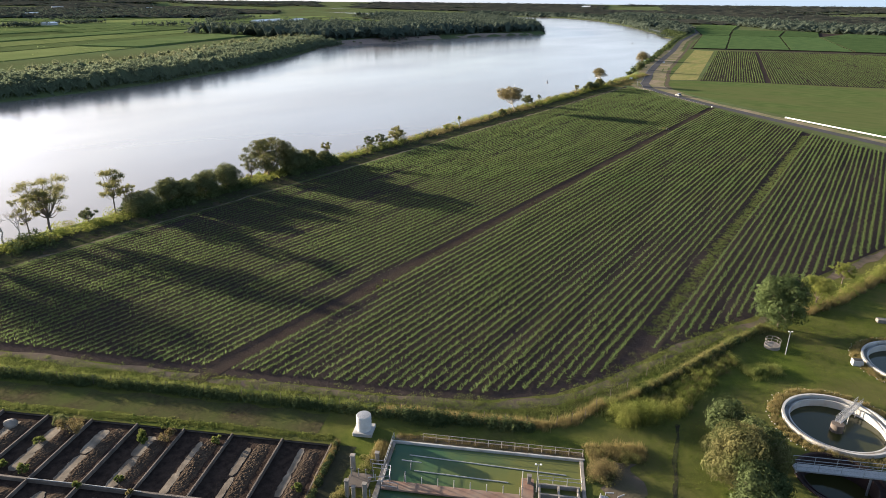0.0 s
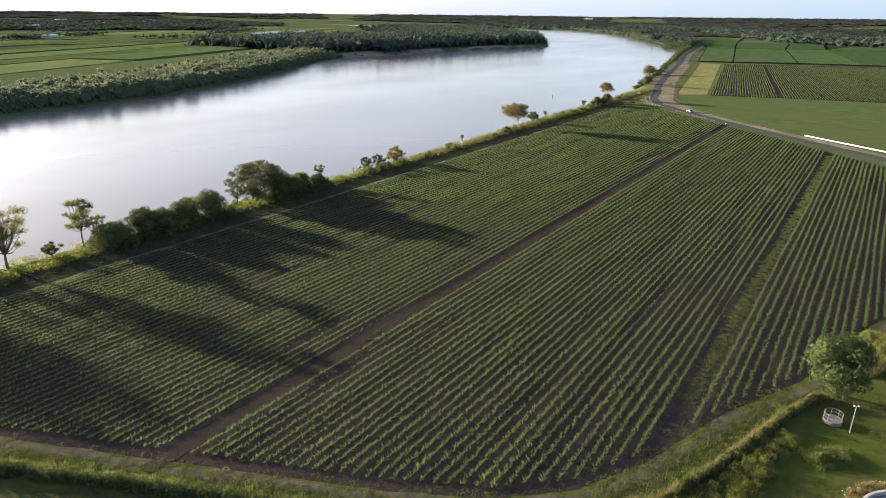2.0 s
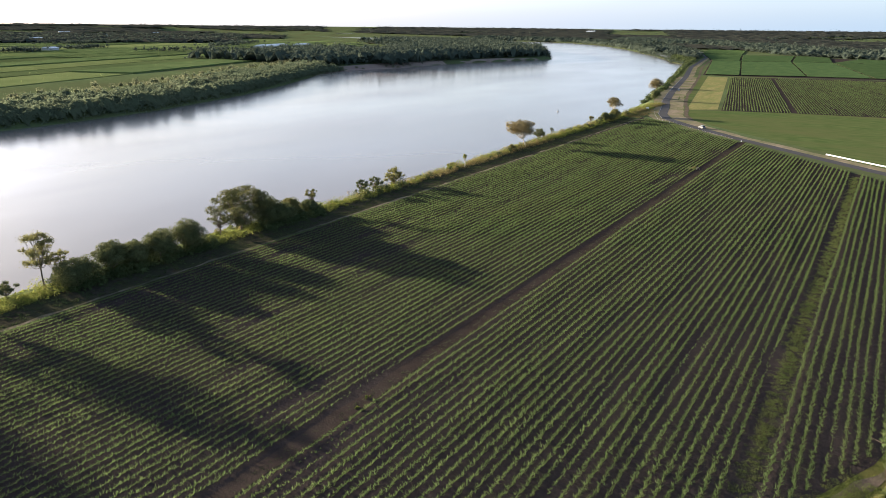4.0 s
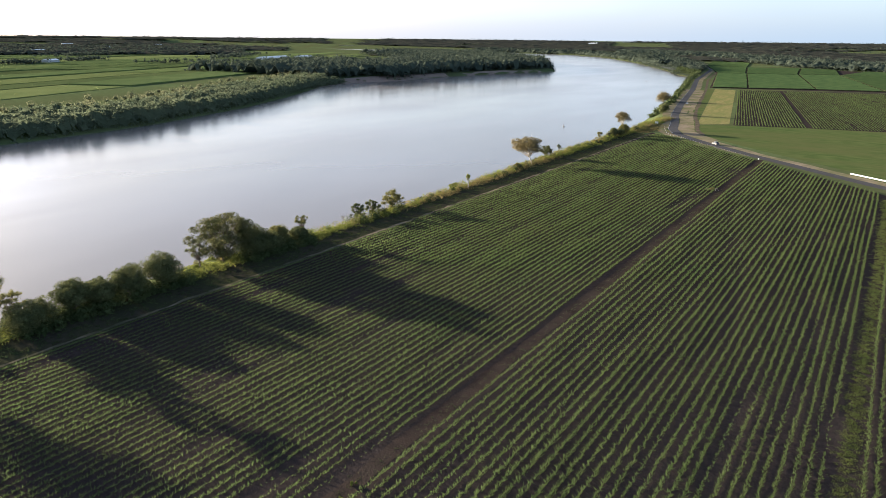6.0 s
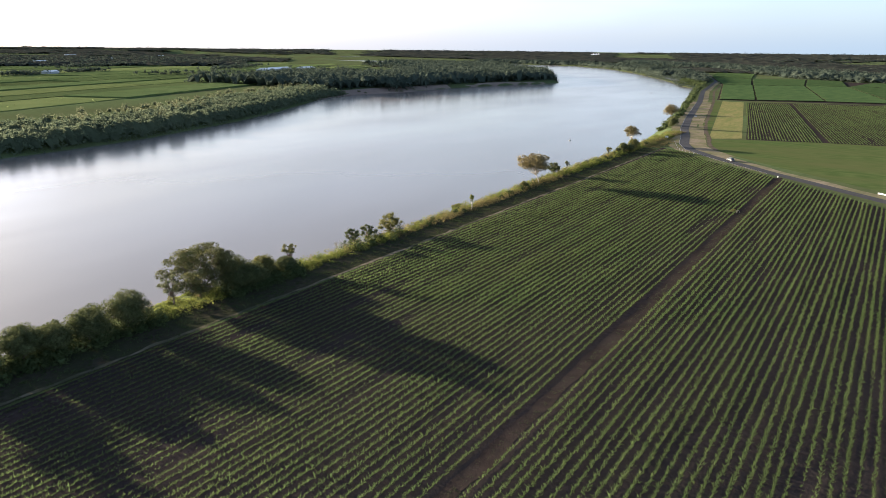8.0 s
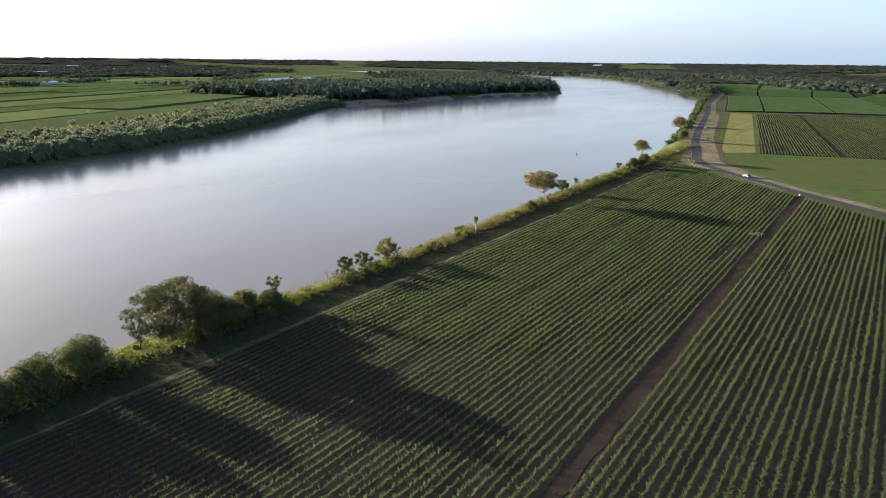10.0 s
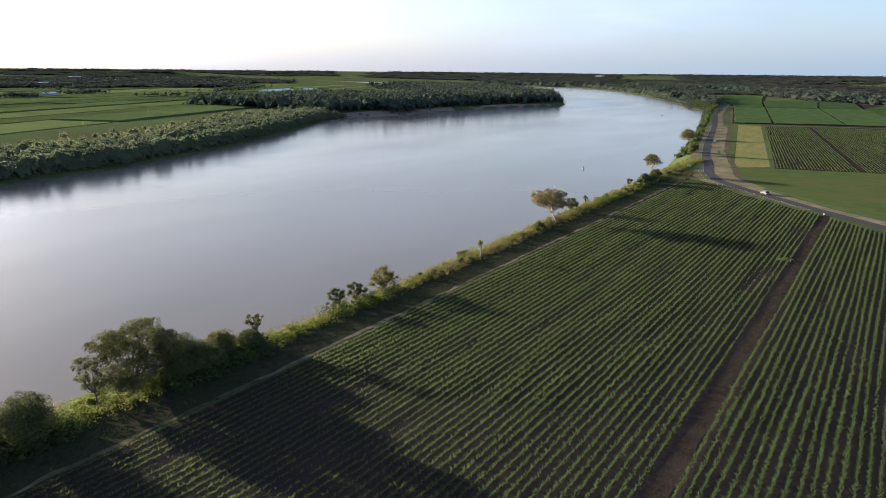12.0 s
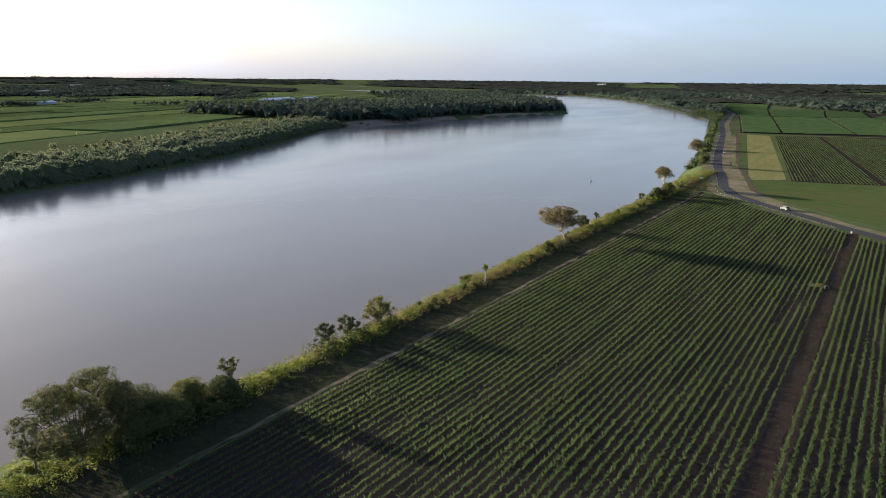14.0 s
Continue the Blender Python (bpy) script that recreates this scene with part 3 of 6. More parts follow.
# ---------------------------------------------------------------- crops
def cane_rows(name, xs, y0, y1, gap, blades, height, width, label, lean=0.0, thin=0.06, ref=None):
    """Young cane in rows: plants of arching blades, with gaps."""
    px, py, vig = [], [], []
    for x in xs:
        a, b = float(y0(x)), float(y1(x))
        if b - a < 2:
            continue
        y = np.arange(a, b, gap)
        y = y + rng.uniform(-0.3, 0.3, len(y)) * gap
        weak = np.array([noise.noise(Vector((x * 0.3, v * 0.05, 1.7))) + 0.5 * noise.noise(Vector((x * 0.05, v * 0.02, 5.1))) for v in y[::8]]).repeat(8)[:len(y)]
        keep = rng.random(len(y)) > thin + np.clip((-0.42 - weak) * 2.2, 0, 0.75)
        y, weak = y[keep], weak[keep]
        wander = 0.10 * np.sin(y * 0.07 + x)
        px.append(np.full(len(y), x) + lean * (y - (a if ref is None else ref)) + wander + rng.normal(0, 0.12, len(y)))
        py.append(y)
        vig.append(1.0 + 0.4 * weak)
    if not px:
        return None
    px, py, vig = np.concatenate(px), np.concatenate(py), np.concatenate(vig)
    n = len(px)
    h = height * rng.uniform(0.7, 1.2, n) * vig
    px, py, h = (np.repeat(v, blades) for v in (px, py, h))
    n = len(px)
    a = rng.uniform(0, 2 * math.pi, n)
    out = h * rng.uniform(0.1, 0.95, n)
    h = h * rng.uniform(0.7, 1.1, n)
    d = np.stack([np.cos(a), np.sin(a), np.zeros(n)], 1)
    s = np.stack([-np.sin(a), np.cos(a), np.zeros(n)], 1)
    w = (width * rng.uniform(0.6, 1.3, n) * 0.5)[:, None]
    up = np.array([0, 0, 1.0])
    base = np.stack([px, py, np.full(n, 0.03)], 1)
    tip = base + d * out[:, None] + up * (h * rng.uniform(0.6, 1.15, n))[:, None]
    mid = base + d * (out * 0.15)[:, None] + up * (h * 0.25)[:, None]
    v = np.stack([mid + s * w, mid - s * w, tip], 1)
    tri = np.arange(3 * n).reshape(n, 3)
    return tagged(mesh_object(name, v.reshape(-1, 3), tri, CANE), label, "crop", "", "stuff")


near_edge = lambda x: line_at(NEAR, x) + 1.5
far_edge = lambda x: line_at(FAR, x) - 1.5
cut = lambda x: np.minimum(near_edge(x) + 120, far_edge(x))
LABEL = "rows of knee-high green sugar cane on bare soil"
ROW, LEAN = 1.371, 0.0115      # row spacing; the rows slant a little against the y axis
for k0, k1, blades in ((-66, -22, 5), (-20, 12, 6), (14, 54, 5)):
    xs = -38.2 + ROW * np.arange(k0, k1)
    cane_rows("cane_block", xs, near_edge, cut, 0.14, blades, 0.52, 0.08, LABEL, LEAN, ref=140)
    cane_rows("cane_block", xs, cut, far_edge, 0.2, 6, 0.58, 0.13, LABEL, LEAN, ref=140)
# the rowed field beyond the road
FB = [(-101, 465), (10, 496), (140, 523)]
cane_rows("cane_block", np.arange(-98, -61, 1.6), lambda x: line_at(FB, x) + 2, lambda x: line_at(FB, x) + 312, 0.55, 4, 0.55, 0.42, LABEL, lean=-0.178)
cane_rows("cane_block", np.arange(-57, 62, 1.6), lambda x: line_at(FB, x) + 2, lambda x: line_at(FB, x) + 318, 0.9, 4, 0.55, 0.55, LABEL, lean=-0.178)


def tall_cane(corners, label, h=2.6, step=4.0, mat=None, leafy=1.5, name="tall_cane", blade=0.06):
    """A block of grown cane: a bumpy leafy top with upright sides, over four corners."""
    a, b, c, d = (Vector((*p, 0)) for p in corners)
    n = max(2, int((b - a).length / step))
    m = max(2, int((d - a).length / step))
    r = np.random.default_rng(int(abs(a.x) + abs(a.y)))
    s, t = np.meshgrid(np.linspace(0, 1, n + 1), np.linspace(0, 1, m + 1), indexing="ij")
    P = (np.array(a)[None, None] * ((1 - s) * (1 - t))[..., None] + np.array(b) * (s * (1 - t))[..., None]
         + np.array(c) * (s * t)[..., None] + np.array(d) * ((1 - s) * t)[..., None])
    P[..., 2] = h * r.uniform(0.8, 1.15, s.shape)
    rim = (s == 0) | (s == 1) | (t == 0) | (t == 1)
    P[..., 2] *= np.where(rim, 1.02, 1.0)
    P[..., :2] += r.normal(0, 0.35, P.shape)[..., :2]
    k = (np.arange(n)[:, None] * (m + 1) + np.arange(m)[None]).ravel()
    f = np.stack([k, k + m + 1, k + m + 2, k + 1], 1)
    top = P.reshape(-1, 3)
    low = top.copy()
    low[:, 2] = 0
    ring = np.concatenate([np.arange(n + 1) * (m + 1), n * (m + 1) + np.arange(1, m + 1), (np.arange(n - 1, -1, -1)) * (m + 1) + m, np.arange(m - 1, 0, -1)])
    nxt = np.roll(ring, -1)
    f = np.concatenate([f, np.stack([ring, ring + len(top), nxt + len(top), nxt], 1)])
    # leaves over the top
    q = rng.integers(0, len(top), int(len(top) * leafy))
    a = rng.uniform(0, 2 * math.pi, len(q))
    side = np.stack([np.cos(a), np.sin(a), np.zeros(len(q))], 1)
    lv, lf = leaf_tris(top[q] + rng.normal(0, 1, (len(q), 3)) * (step * 0.5, step * 0.5, 0.2) + (0, 0, step * blade * 0.4), step * blade, rng, side, 0.6)
    quads = np.concatenate([f[:, [0, 1, 2]], f[:, [0, 2, 3]]])
    v, f = join([(np.concatenate([top, low]), quads), (lv, lf)])
    ob = mesh_object(name, v, f, mat or TALL_CANE)
    # upright sides of grown cane: stalks, with shade put into the dark colour
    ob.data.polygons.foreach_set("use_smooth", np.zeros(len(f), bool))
    ob.data.materials.append(SHADED_STALK if mat is None else mat)
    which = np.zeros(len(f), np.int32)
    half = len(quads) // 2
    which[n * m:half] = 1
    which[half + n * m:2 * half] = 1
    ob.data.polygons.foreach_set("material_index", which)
    return tagged(ob, label, "crop", "", "stuff")


GROWN = "block of tall grown green sugar cane"
for block in ([(-184, 803), (-151.3, 816), (-211.3, 1160), (-250, 1144)], [(-149.5, 817), (-89, 845), (-143, 1186), (-209.5, 1161)],
              [(-87.5, 846), (-27, 858), (-90, 1216), (-141.5, 1190)], [(-25.5, 859), (140, 890), (140, 1250), (-88.5, 1217)],
              [(-251, 1151), (-214, 1165), (-257, 1425), (-330, 1440)], [(-211, 1167), (-145, 1192), (-170, 1470), (-254, 1428)],
              [(-142, 1194), (-90, 1222), (-110, 1440), (-167, 1472)], [(-86, 1223), (140, 1256), (140, 1300), (-60, 1400)],
              [(-335, 1450), (-258, 1432), (-300, 1720), (-440, 2040)]):
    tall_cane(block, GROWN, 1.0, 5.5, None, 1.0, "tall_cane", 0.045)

# ---------------------------------------------------------------- trees and shrubs
def limb(a, b, bend, n=5):
    a, b = Vector(a), Vector(b)
    return [a.lerp(b, t) + Vector((bend[0], bend[1], bend[2])) * math.sin(math.pi * t) for t in (k / n for k in range(n + 1))]


def tree(name, x, y, z, height, spread, seed, leaf, bark, label, lobes=9, leaves=320, size=0.28, fork=0.35, low=0.35, flat=0.55, trunk=None,
         lean=(0, 0), group="", puff=1.0, gaps=False):
    """A tree: a forked, tapered trunk with limbs, and a crown of separate leafy lobes with gaps between."""
    r = np.random.default_rng(seed)
    open_ = gaps or lobes <= 7 or bark is PALEBARK
    many = max(int(lobes * 1.4), 14) if lobes > 9 else lobes
    loose = lobes <= 9 and low > 0.17
    many = lobes * 3 if loose else many
    leaves, lobes = int(leaves * lobes / many), many
    turn = float(r.uniform(0, 360))
    root = empty(name, x, y, z, turn if lean == (0, 0) else 0.0)
    tagged(root, label, "tree", group)
    bm = bmesh.new()
    t = trunk or height * 0.022
    top = Vector((lean[0], lean[1], height * fork))
    tube(bm, limb((0, 0, -0.4), top, (0.15, 0.1, 0)), [t * k for k in (1.5, 1.1, 0.95, 0.9, 0.85, 0.8)], 8)
    cents = []
    mid, half = height * (low + 0.97) / 2, height * (0.97 - low) / 2
    big = spread * 0.95 / lobes ** 0.36 * (0.78 if loose else 0.88 if open_ else 1.18) * puff
    for k in range(lobes):
        a = 2.39996 * k + r.uniform(-0.4, 0.4)
        up = 0.97 - 1.85 * (k + 0.5) / lobes
        deep = r.uniform(0.35, 1.3) if loose else r.uniform(0.72, 1.08) if k % 4 else r.uniform(0.2, 0.6)
        out = math.sqrt(max(0.0, 1 - up * up)) * max(spread - big, 0.3 * spread) * deep * (1.12 if open_ else 1.0)
        zz = mid + up * max(half - big * flat, 0.4 * half) * (0.7 + 0.3 * deep) + r.uniform(-1, 1) * half * (0.3 if loose else 0.1)
        c = Vector((lean[0] * 1.4 + math.cos(a) * out, lean[1] * 1.4 + math.sin(a) * out, zz))
        cents.append(c)
        tube(bm, limb(top - Vector((0, 0, r.uniform(0, 0.15) * height * fork)), c, (0, 0, -0.06 * height)), [t * f for f in (0.6, 0.45, 0.36, 0.28, 0.2, 0.1)], 5)
        for _ in range(2):
            o = Vector(r.normal(size=3)) * big * 0.6
            tube(bm, [c.lerp(top, 0.25), c + o], [t * 0.2, t * 0.06], 4)
    part("trunk", bm, bark, root, smooth=True)
    lots = []
    for c in cents:
        rad = big * (r.uniform(0.5, 1.3) if open_ else r.uniform(0.7, 1.3))
        n = int(leaves * (1.7 if loose else 2.8) * (rad / big) ** 2)
        q = r.normal(size=(n, 3))
        q[:, 2] += 0.3
        q /= np.linalg.norm(q, axis=1)[:, None]
        face = q.copy()
        if loose:
            q *= np.abs(r.normal(0.55, 0.38, n))[:, None]
        else:
            q *= np.where(r.random(n) < 0.75, r.uniform(0.84, 1.06, n), r.random(n) ** 0.5)[:, None]
        k1, k2, ph = r.normal(size=3) * 3.0, r.normal(size=3) * 6.0, r.uniform(0, 6, 2)
        q *= (1 + 0.13 * np.sin(face @ k1 + ph[0]) + 0.1 * np.sin(face @ k2 + ph[1]))[:, None]
        if open_:
            keep = np.sin(face @ (k2 * 1.3) + ph[1]) > -0.55
            q, face = q[keep], face[keep]
        lots.append(leaf_tris(np.array(c) + q * (rad, rad, rad * max(flat, 0.42)), size * 0.6, r, face))
        for _ in range(3 if loose else 1):
            o = r.normal(size=3)
            o[2] = abs(o[2])
            o = o / np.linalg.norm(o) * rad * (0.8, 0.8, 0.8 * flat)
            m = int(n * 0.12)
            w = r.normal(size=(m, 3))
            w /= np.linalg.norm(w, axis=1)[:, None]
            lots.append(leaf_tris(np.array(c) + o + w * r.uniform(0.6, 1.0, (m, 1)) * rad * 0.36, size * 0.6, r, w))
    v, f = join(lots)
    v[:, 2] = np.maximum(v[:, 2], 0.05)
    mesh_object("crown", v, f, leaf, root)
    return root


def clumps(name, spots, leaf, label, category, per=60, size=0.3, kind="stuff", seed=3, round_=0.6):
    """Low growth as one mass: mounds of leaves at (x, y, z, radius, height)."""
    r = np.random.default_rng(seed)
    s = np.asarray(spots, float)
    k = np.repeat(np.arange(len(s)), per)
    q = r.normal(size=(len(k), 3))
    q /= np.linalg.norm(q, axis=1)[:, None]
    q[:, 2] = np.abs(q[:, 2])
    face = q.copy()
    q *= (r.random(len(k)) ** (round_ * 0.5))[:, None]
    c = s[k, :3] + q * np.stack([s[k, 3], s[k, 3], s[k, 4]], 1)
    v, f = leaf_tris(c, size * 0.85, r, face, 0.6)
    ob = mesh_object(name, v, f, leaf)
    return tagged(ob, label, category, "", kind)


def ground_z(x, y):
    return float(land_height(np.array([float(x)]), np.array([float(y)]))[0])


def bare_tree(x, y, z, height, seed, label):
    """A leafless tree: a trunk that forks again and again."""
    r = np.random.default_rng(seed)
    root = empty("bare_tree", x, y, z)
    tagged(root, label, "tree", BANK)
    bm = bmesh.new()

    def grow(p, d, length, rad, depth):
        q = p + d * length
        tube(bm, [p, p.lerp(q, 0.5) + Vector(r.normal(size=3)) * length * 0.05, q], [rad, rad * 0.8, rad * 0.6], 5 if depth > 2 else 4, False)
        if depth:
            for _ in range(3 if depth > 1 else 2):
                grow(q, (d + Vector(r.normal(size=3)) * 0.42 + Vector((0, 0, 0.12))).normalized(), length * r.uniform(0.6, 0.85), rad * 0.6, depth - 1)

    grow(Vector((0, 0, -0.3)), Vector((0.05, 0.03, 1)).normalized(), height * 0.27, height * 0.02, 5)
    part("trunk", bm, DEAD, root)


BANK = "trees on the river bank"
def bank_trees(rows):
    """Trees along a stretch of the bank: x, y, height, half-width, leaf, bark, lobes, low, fork, flat, leaves, label, and if need be puff and lean."""
    for x, y, h, w, leaf, bark, lobes, low, fork, flat, leaves, label, *more in rows:
        tree("tree", x, y, ground_z(x, y), h, w * 1.08, int(y * 10), leaf, bark, label, lobes, int(leaves * (1.1 if y > 160 else 1.6)), 0.32 if y > 200 else 0.28 if y > 160 else 0.21, fork, low, flat, group=BANK,
             trunk=0.16 if w < 3 else None, puff=more[0] if more else 1.0, gaps=w > 7, lean=(more[1], 0) if len(more) > 1 else (0, 0))


# about the bare trees
bank_trees([
    (-146, 39.5, 12.6, 5.4, BANK_LEAF, BARK, 16, 0.15, 0.3, 0.8, 150, "leafy tree on the river bank"),
    (-145.5, 46, 13.4, 5.0, BANK_LEAF, BARK, 16, 0.15, 0.3, 0.8, 150, "leafy tree on the river bank"),
    (-144.4, 64.4, 12.6, 5.2, OLIVE_LEAF, BARK, 9, 0.36, 0.30, 0.5, 560, "tall open-crowned grey-green tree on the river bank", 1.35),
    (-145, 60.2, 9.6, 2.6, OLIVE_LEAF, BARK, 6, 0.3, 0.4, 0.7, 300, "thin grey-green tree on the river bank"),
    (-144.6, 72.8, 3.3, 1.8, BANK_LEAF, BARK, 6, 0.2, 0.2, 0.9, 260, "round dark bush on the river bank"),
    (-144.5, 79.6, 12.0, 2.9, OLIVE_LEAF, BARK, 8, 0.35, 0.4, 0.7, 330, "slender grey-green tree on the river bank", 1.3),
    (-143.5, 82.3, 7.5, 2.2, OLIVE_LEAF, BARK, 7, 0.35, 0.4, 0.8, 190, "slender grey-green tree on the river bank")])
# the close-set trees
bank_trees([
    (-140.2, 83.8, 5.9, 4.5, BANK_LEAF, BARK, 14, 0.0, 0.15, 0.8, 360, "dense dark bushy tree on the river bank"),
    (-141, 91.6, 6.8, 3.8, BANK_LEAF, BARK, 13, 0.2, 0.2, 0.7, 340, "dark spreading tree on the river bank", 0.85),
    (-140.2, 96.2, 6.2, 3.6, BANK_LEAF, BARK, 11, 0.12, 0.2, 0.75, 340, "dense dark bushy tree on the river bank", 0.92),
    (-140.4, 102.0, 7.4, 4.3, BANK_LEAF, BARK, 14, 0.05, 0.2, 0.8, 360, "dense dark rounded tree on the river bank", 0.94),
    (-140.6, 109.0, 7.4, 4.7, BANK_LEAF, BARK, 13, 0.05, 0.2, 0.8, 360, "dense dark rounded tree on the river bank", 0.94)])
# about the great tree
bank_trees([
    (-143.0, 126.0, 11.8, 7.5, GREAT_LEAF, BARK, 26, 0.1, 0.14, 0.66, 640, "large spreading many-limbed tree on the river bank", 1.06),
    (-144.4, 120.6, 6.6, 2.5, PAPER_LEAF, BARK, 8, 0.2, 0.3, 0.8, 180, "pale grey-leaved tree leaning beside a larger one"),
    (-141.2, 133.0, 7.6, 4.4, BANK_LEAF, BARK, 16, 0.0, 0.25, 0.8, 330, "dark leafy tree beside a larger one"),
    (-139.8, 136.8, 5.2, 3.8, BANK_LEAF, BARK, 12, 0.0, 0.2, 0.8, 360, "dense dark tree on the river bank"),
    (-141.6, 141.6, 5.8, 2.9, OLIVE_LEAF, BARK, 10, 0.0, 0.2, 0.8, 280, "olive-topped tree on the river bank"),
    (-140.6, 147.0, 4.0, 2.6, BANK_LEAF, BARK, 11, 0.0, 0.15, 0.9, 300, "rounded green shrub on the river bank"),
    (-141.4, 149.0, 6.4, 1.5, OLIVE_LEAF, BARK, 6, 0.55, 0.5, 0.9, 170, "small upright tree on the river bank")])
# the small trees beyond it
bank_trees([
    (-143.3, 172.2, 6.4, 2.2, BANK_LEAF, BARK, 8, 0.25, 0.45, 0.9, 150, "small open dark tree on the river bank"),
    (-142.9, 178.2, 5.8, 2.1, BANK_LEAF, BARK, 8, 0.2, 0.35, 0.9, 170, "small open dark tree on the river bank"),
    (-142.6, 187.2, 6.8, 3.8, OLIVE_LEAF, BARK, 9, 0.2, 0.3, 0.7, 260, "olive-leaved rounded tree on the river bank"),
    (-144.5, 224.0, 3.4, 1.9, OLIVE_LEAF, BARK, 6, 0.1, 0.2, 0.8, 200, "olive bush on the river bank"),
    (-138.8, 224.1, 4.8, 0.75, VINE_LEAF, PALEBARK, 4, 0.55, 0.55, 1.1, 120, "slim light green sapling on the river bank"),
    (-140, 263.5, 3.0, 1.9, OLIVE_LEAF, BARK, 6, 0.05, 0.2, 0.8, 200, "low olive bush on the river bank")])
# as far as the road
bank_trees([
    (-139.7, 275.3, 12.0, 6.4, RUSSET_LEAF, PALEBARK, 17, 0.32, 0.3, 0.62, 420, "spreading white-trunked tree with a russet olive crown on the river bank", 1.2, -1.7),
    (-142.5, 294, 6.0, 3.0, BANK_LEAF, BARK, 8, 0.25, 0.3, 0.7, 260, "bushy tree on the river bank"),
    (-142.2, 307.1, 4.8, 0.9, BANK_LEAF, BARK, 4, 0.5, 0.6, 0.7, 120, "slim dark sapling on the river bank"),
    (-142.1, 356, 5.0, 1.4, OLIVE_LEAF, BARK, 5, 0.4, 0.45, 0.9, 180, "slim grey-green tree on the river bank"),
    (-141.0, 366.4, 3.8, 1.1, BANK_LEAF, BARK, 4, 0.3, 0.3, 0.9, 160, "small dark tree on the river bank"),
    (-146.5, 406, 12.0, 5.0, RUSSET_LEAF, PALEBARK, 13, 0.36, 0.4, 0.7, 330, "tall pale-trunked tree with a russet olive crown on the river bank", 1.2, -0.8),
    (-140.2, 371, 5.4, 2.6, BANK_LEAF, BARK, 10, 0.0, 0.2, 0.9, 240, "bushy shrub at the foot of a tall tree"),
    (-139.2, 384, 6.2, 3.2, OLIVE_LEAF, BARK, 10, 0.0, 0.2, 0.9, 240, "leafy shrub at the foot of a tall tree")])
# beside the road
bank_trees([
    (-138.6, 375, 4.4, 2.8, BANK_LEAF, BARK, 8, 0.15, 0.2, 0.8, 240, "dark bush on the river bank"),
    (-151.5, 502, 8.0, 3.6, BANK_LEAF, BARK, 10, 0.1, 0.2, 0.9, 300, "dense dark tree beside the road"),
    (-178, 603, 12.4, 6.8, RUSSET_LEAF, BARK, 14, 0.2, 0.3, 0.65, 320, "broad russet olive tree beside the road", 1.1, -1.5)])
for x, y, h in ((-145.6, 55.4, 10.5), (-145.2, 58.4, 9.0), (-144.6, 167.6, 5.4)):
    bare_tree(x, y, ground_z(x, y), h, int(y), "leafless pale grey tree on the river bank")

# vines and weeds over the near bank
r = np.random.default_rng(5)
spots, dry = [], []
for y in np.arange(15, 480, 0.55):
    edge = float(np.interp(y, [-900, 130, 165, 210, 300, 400, 470, 548], [-156, -158, -151, -151, -153, -154, -158, -170]))
    swell = max(0.3, 0.8 + 0.7 * noise.noise(Vector((y * 0.06, 2.0, 0.0))) + 0.7 * noise.noise(Vector((y * 0.23, 6.0, 0.0))))
    swell *= 0.6 if y < 78 else 1.0
    for n in range(4):
        x = r.uniform(edge + 1.0, -138.0) if n < 2 else r.uniform(-143.5, -138.5 if y < 150 else -136.9)
        near_top = math.exp(-((x + (140.5 if y < 150 else 139.8)) / 3.0) ** 2)
        s = (x, y + r.uniform(-1, 1), ground_z(x, y) - 0.15, r.uniform(0.7, 1.5), (0.5 + 2.1 * near_top) * swell * r.uniform(0.6, 1.2))
        if (81 < y < 113 or 130 < y < 148) and x > -150:
            continue
        (dry if noise.noise(Vector((x * 0.1, y * 0.035, 7.0))) > -0.04 and y > 185 else spots).append(s)
# thick undergrowth below the close-set trees
under = []
for a, b, n in ((20, 62, 30), (81, 115, 95), (128, 149, 70), (168, 192, 14)):
    for y in r.uniform(a, b, n):
        x = r.uniform(-145, -137)
        under.append((x, y, ground_z(x, y) - 0.1, r.uniform(1.2, 2.0), r.uniform(1.8, 3.4)))
# dark shrubs added along the vine ridge, standing for its shaded gaps
for y in r.uniform(195, 420, 46):
    x = r.uniform(-142.5, -138.2)
    under.append((x, y, ground_z(x, y) - 0.1, r.uniform(0.8, 1.4), r.uniform(1.4, 2.6)))
clumps("bank_scrub", under, DARK_LEAF, "thick dark scrub under the bank trees, and for shaded gaps among vines", "undergrowth", 220, 0.26, seed=8)
clumps("bank_vines", [p for p in spots if p[1] < 235], VINE_LEAF, "tangled green vines and weeds over the river bank", "undergrowth", 64, 0.17, seed=5)
clumps("bank_vines", [p for p in spots if p[1] >= 235], VINE_LEAF, "tangled green vines and weeds over the river bank", "undergrowth", 40, 0.25, seed=7)
mounds = [[], [], []]
for y in np.concatenate([np.arange(20, 150, 1.7), np.arange(150, 478, 1.25)]):
    y = float(y + r.uniform(-1, 1))
    x = float(r.uniform(-148.5 if y < 150 else -144.5, -139.2))
    big = r.uniform(0.6, 1.0) * (1 + 0.5 * noise.noise(Vector((y * 0.05, 4.0, 0))))
    kind = int(r.choice([0, 0, 0, 1, 2]))
    if 81 < y < 113 or 130 < y < 148:
        continue
    mounds[kind].append((x, y, ground_z(x, y) - 0.2, 2.3 * big * (0.5 if 117 < y < 129 else 1), (2.5 if y < 150 else 3.1) * big * (0.6 if 117 < y < 129 else 1)))
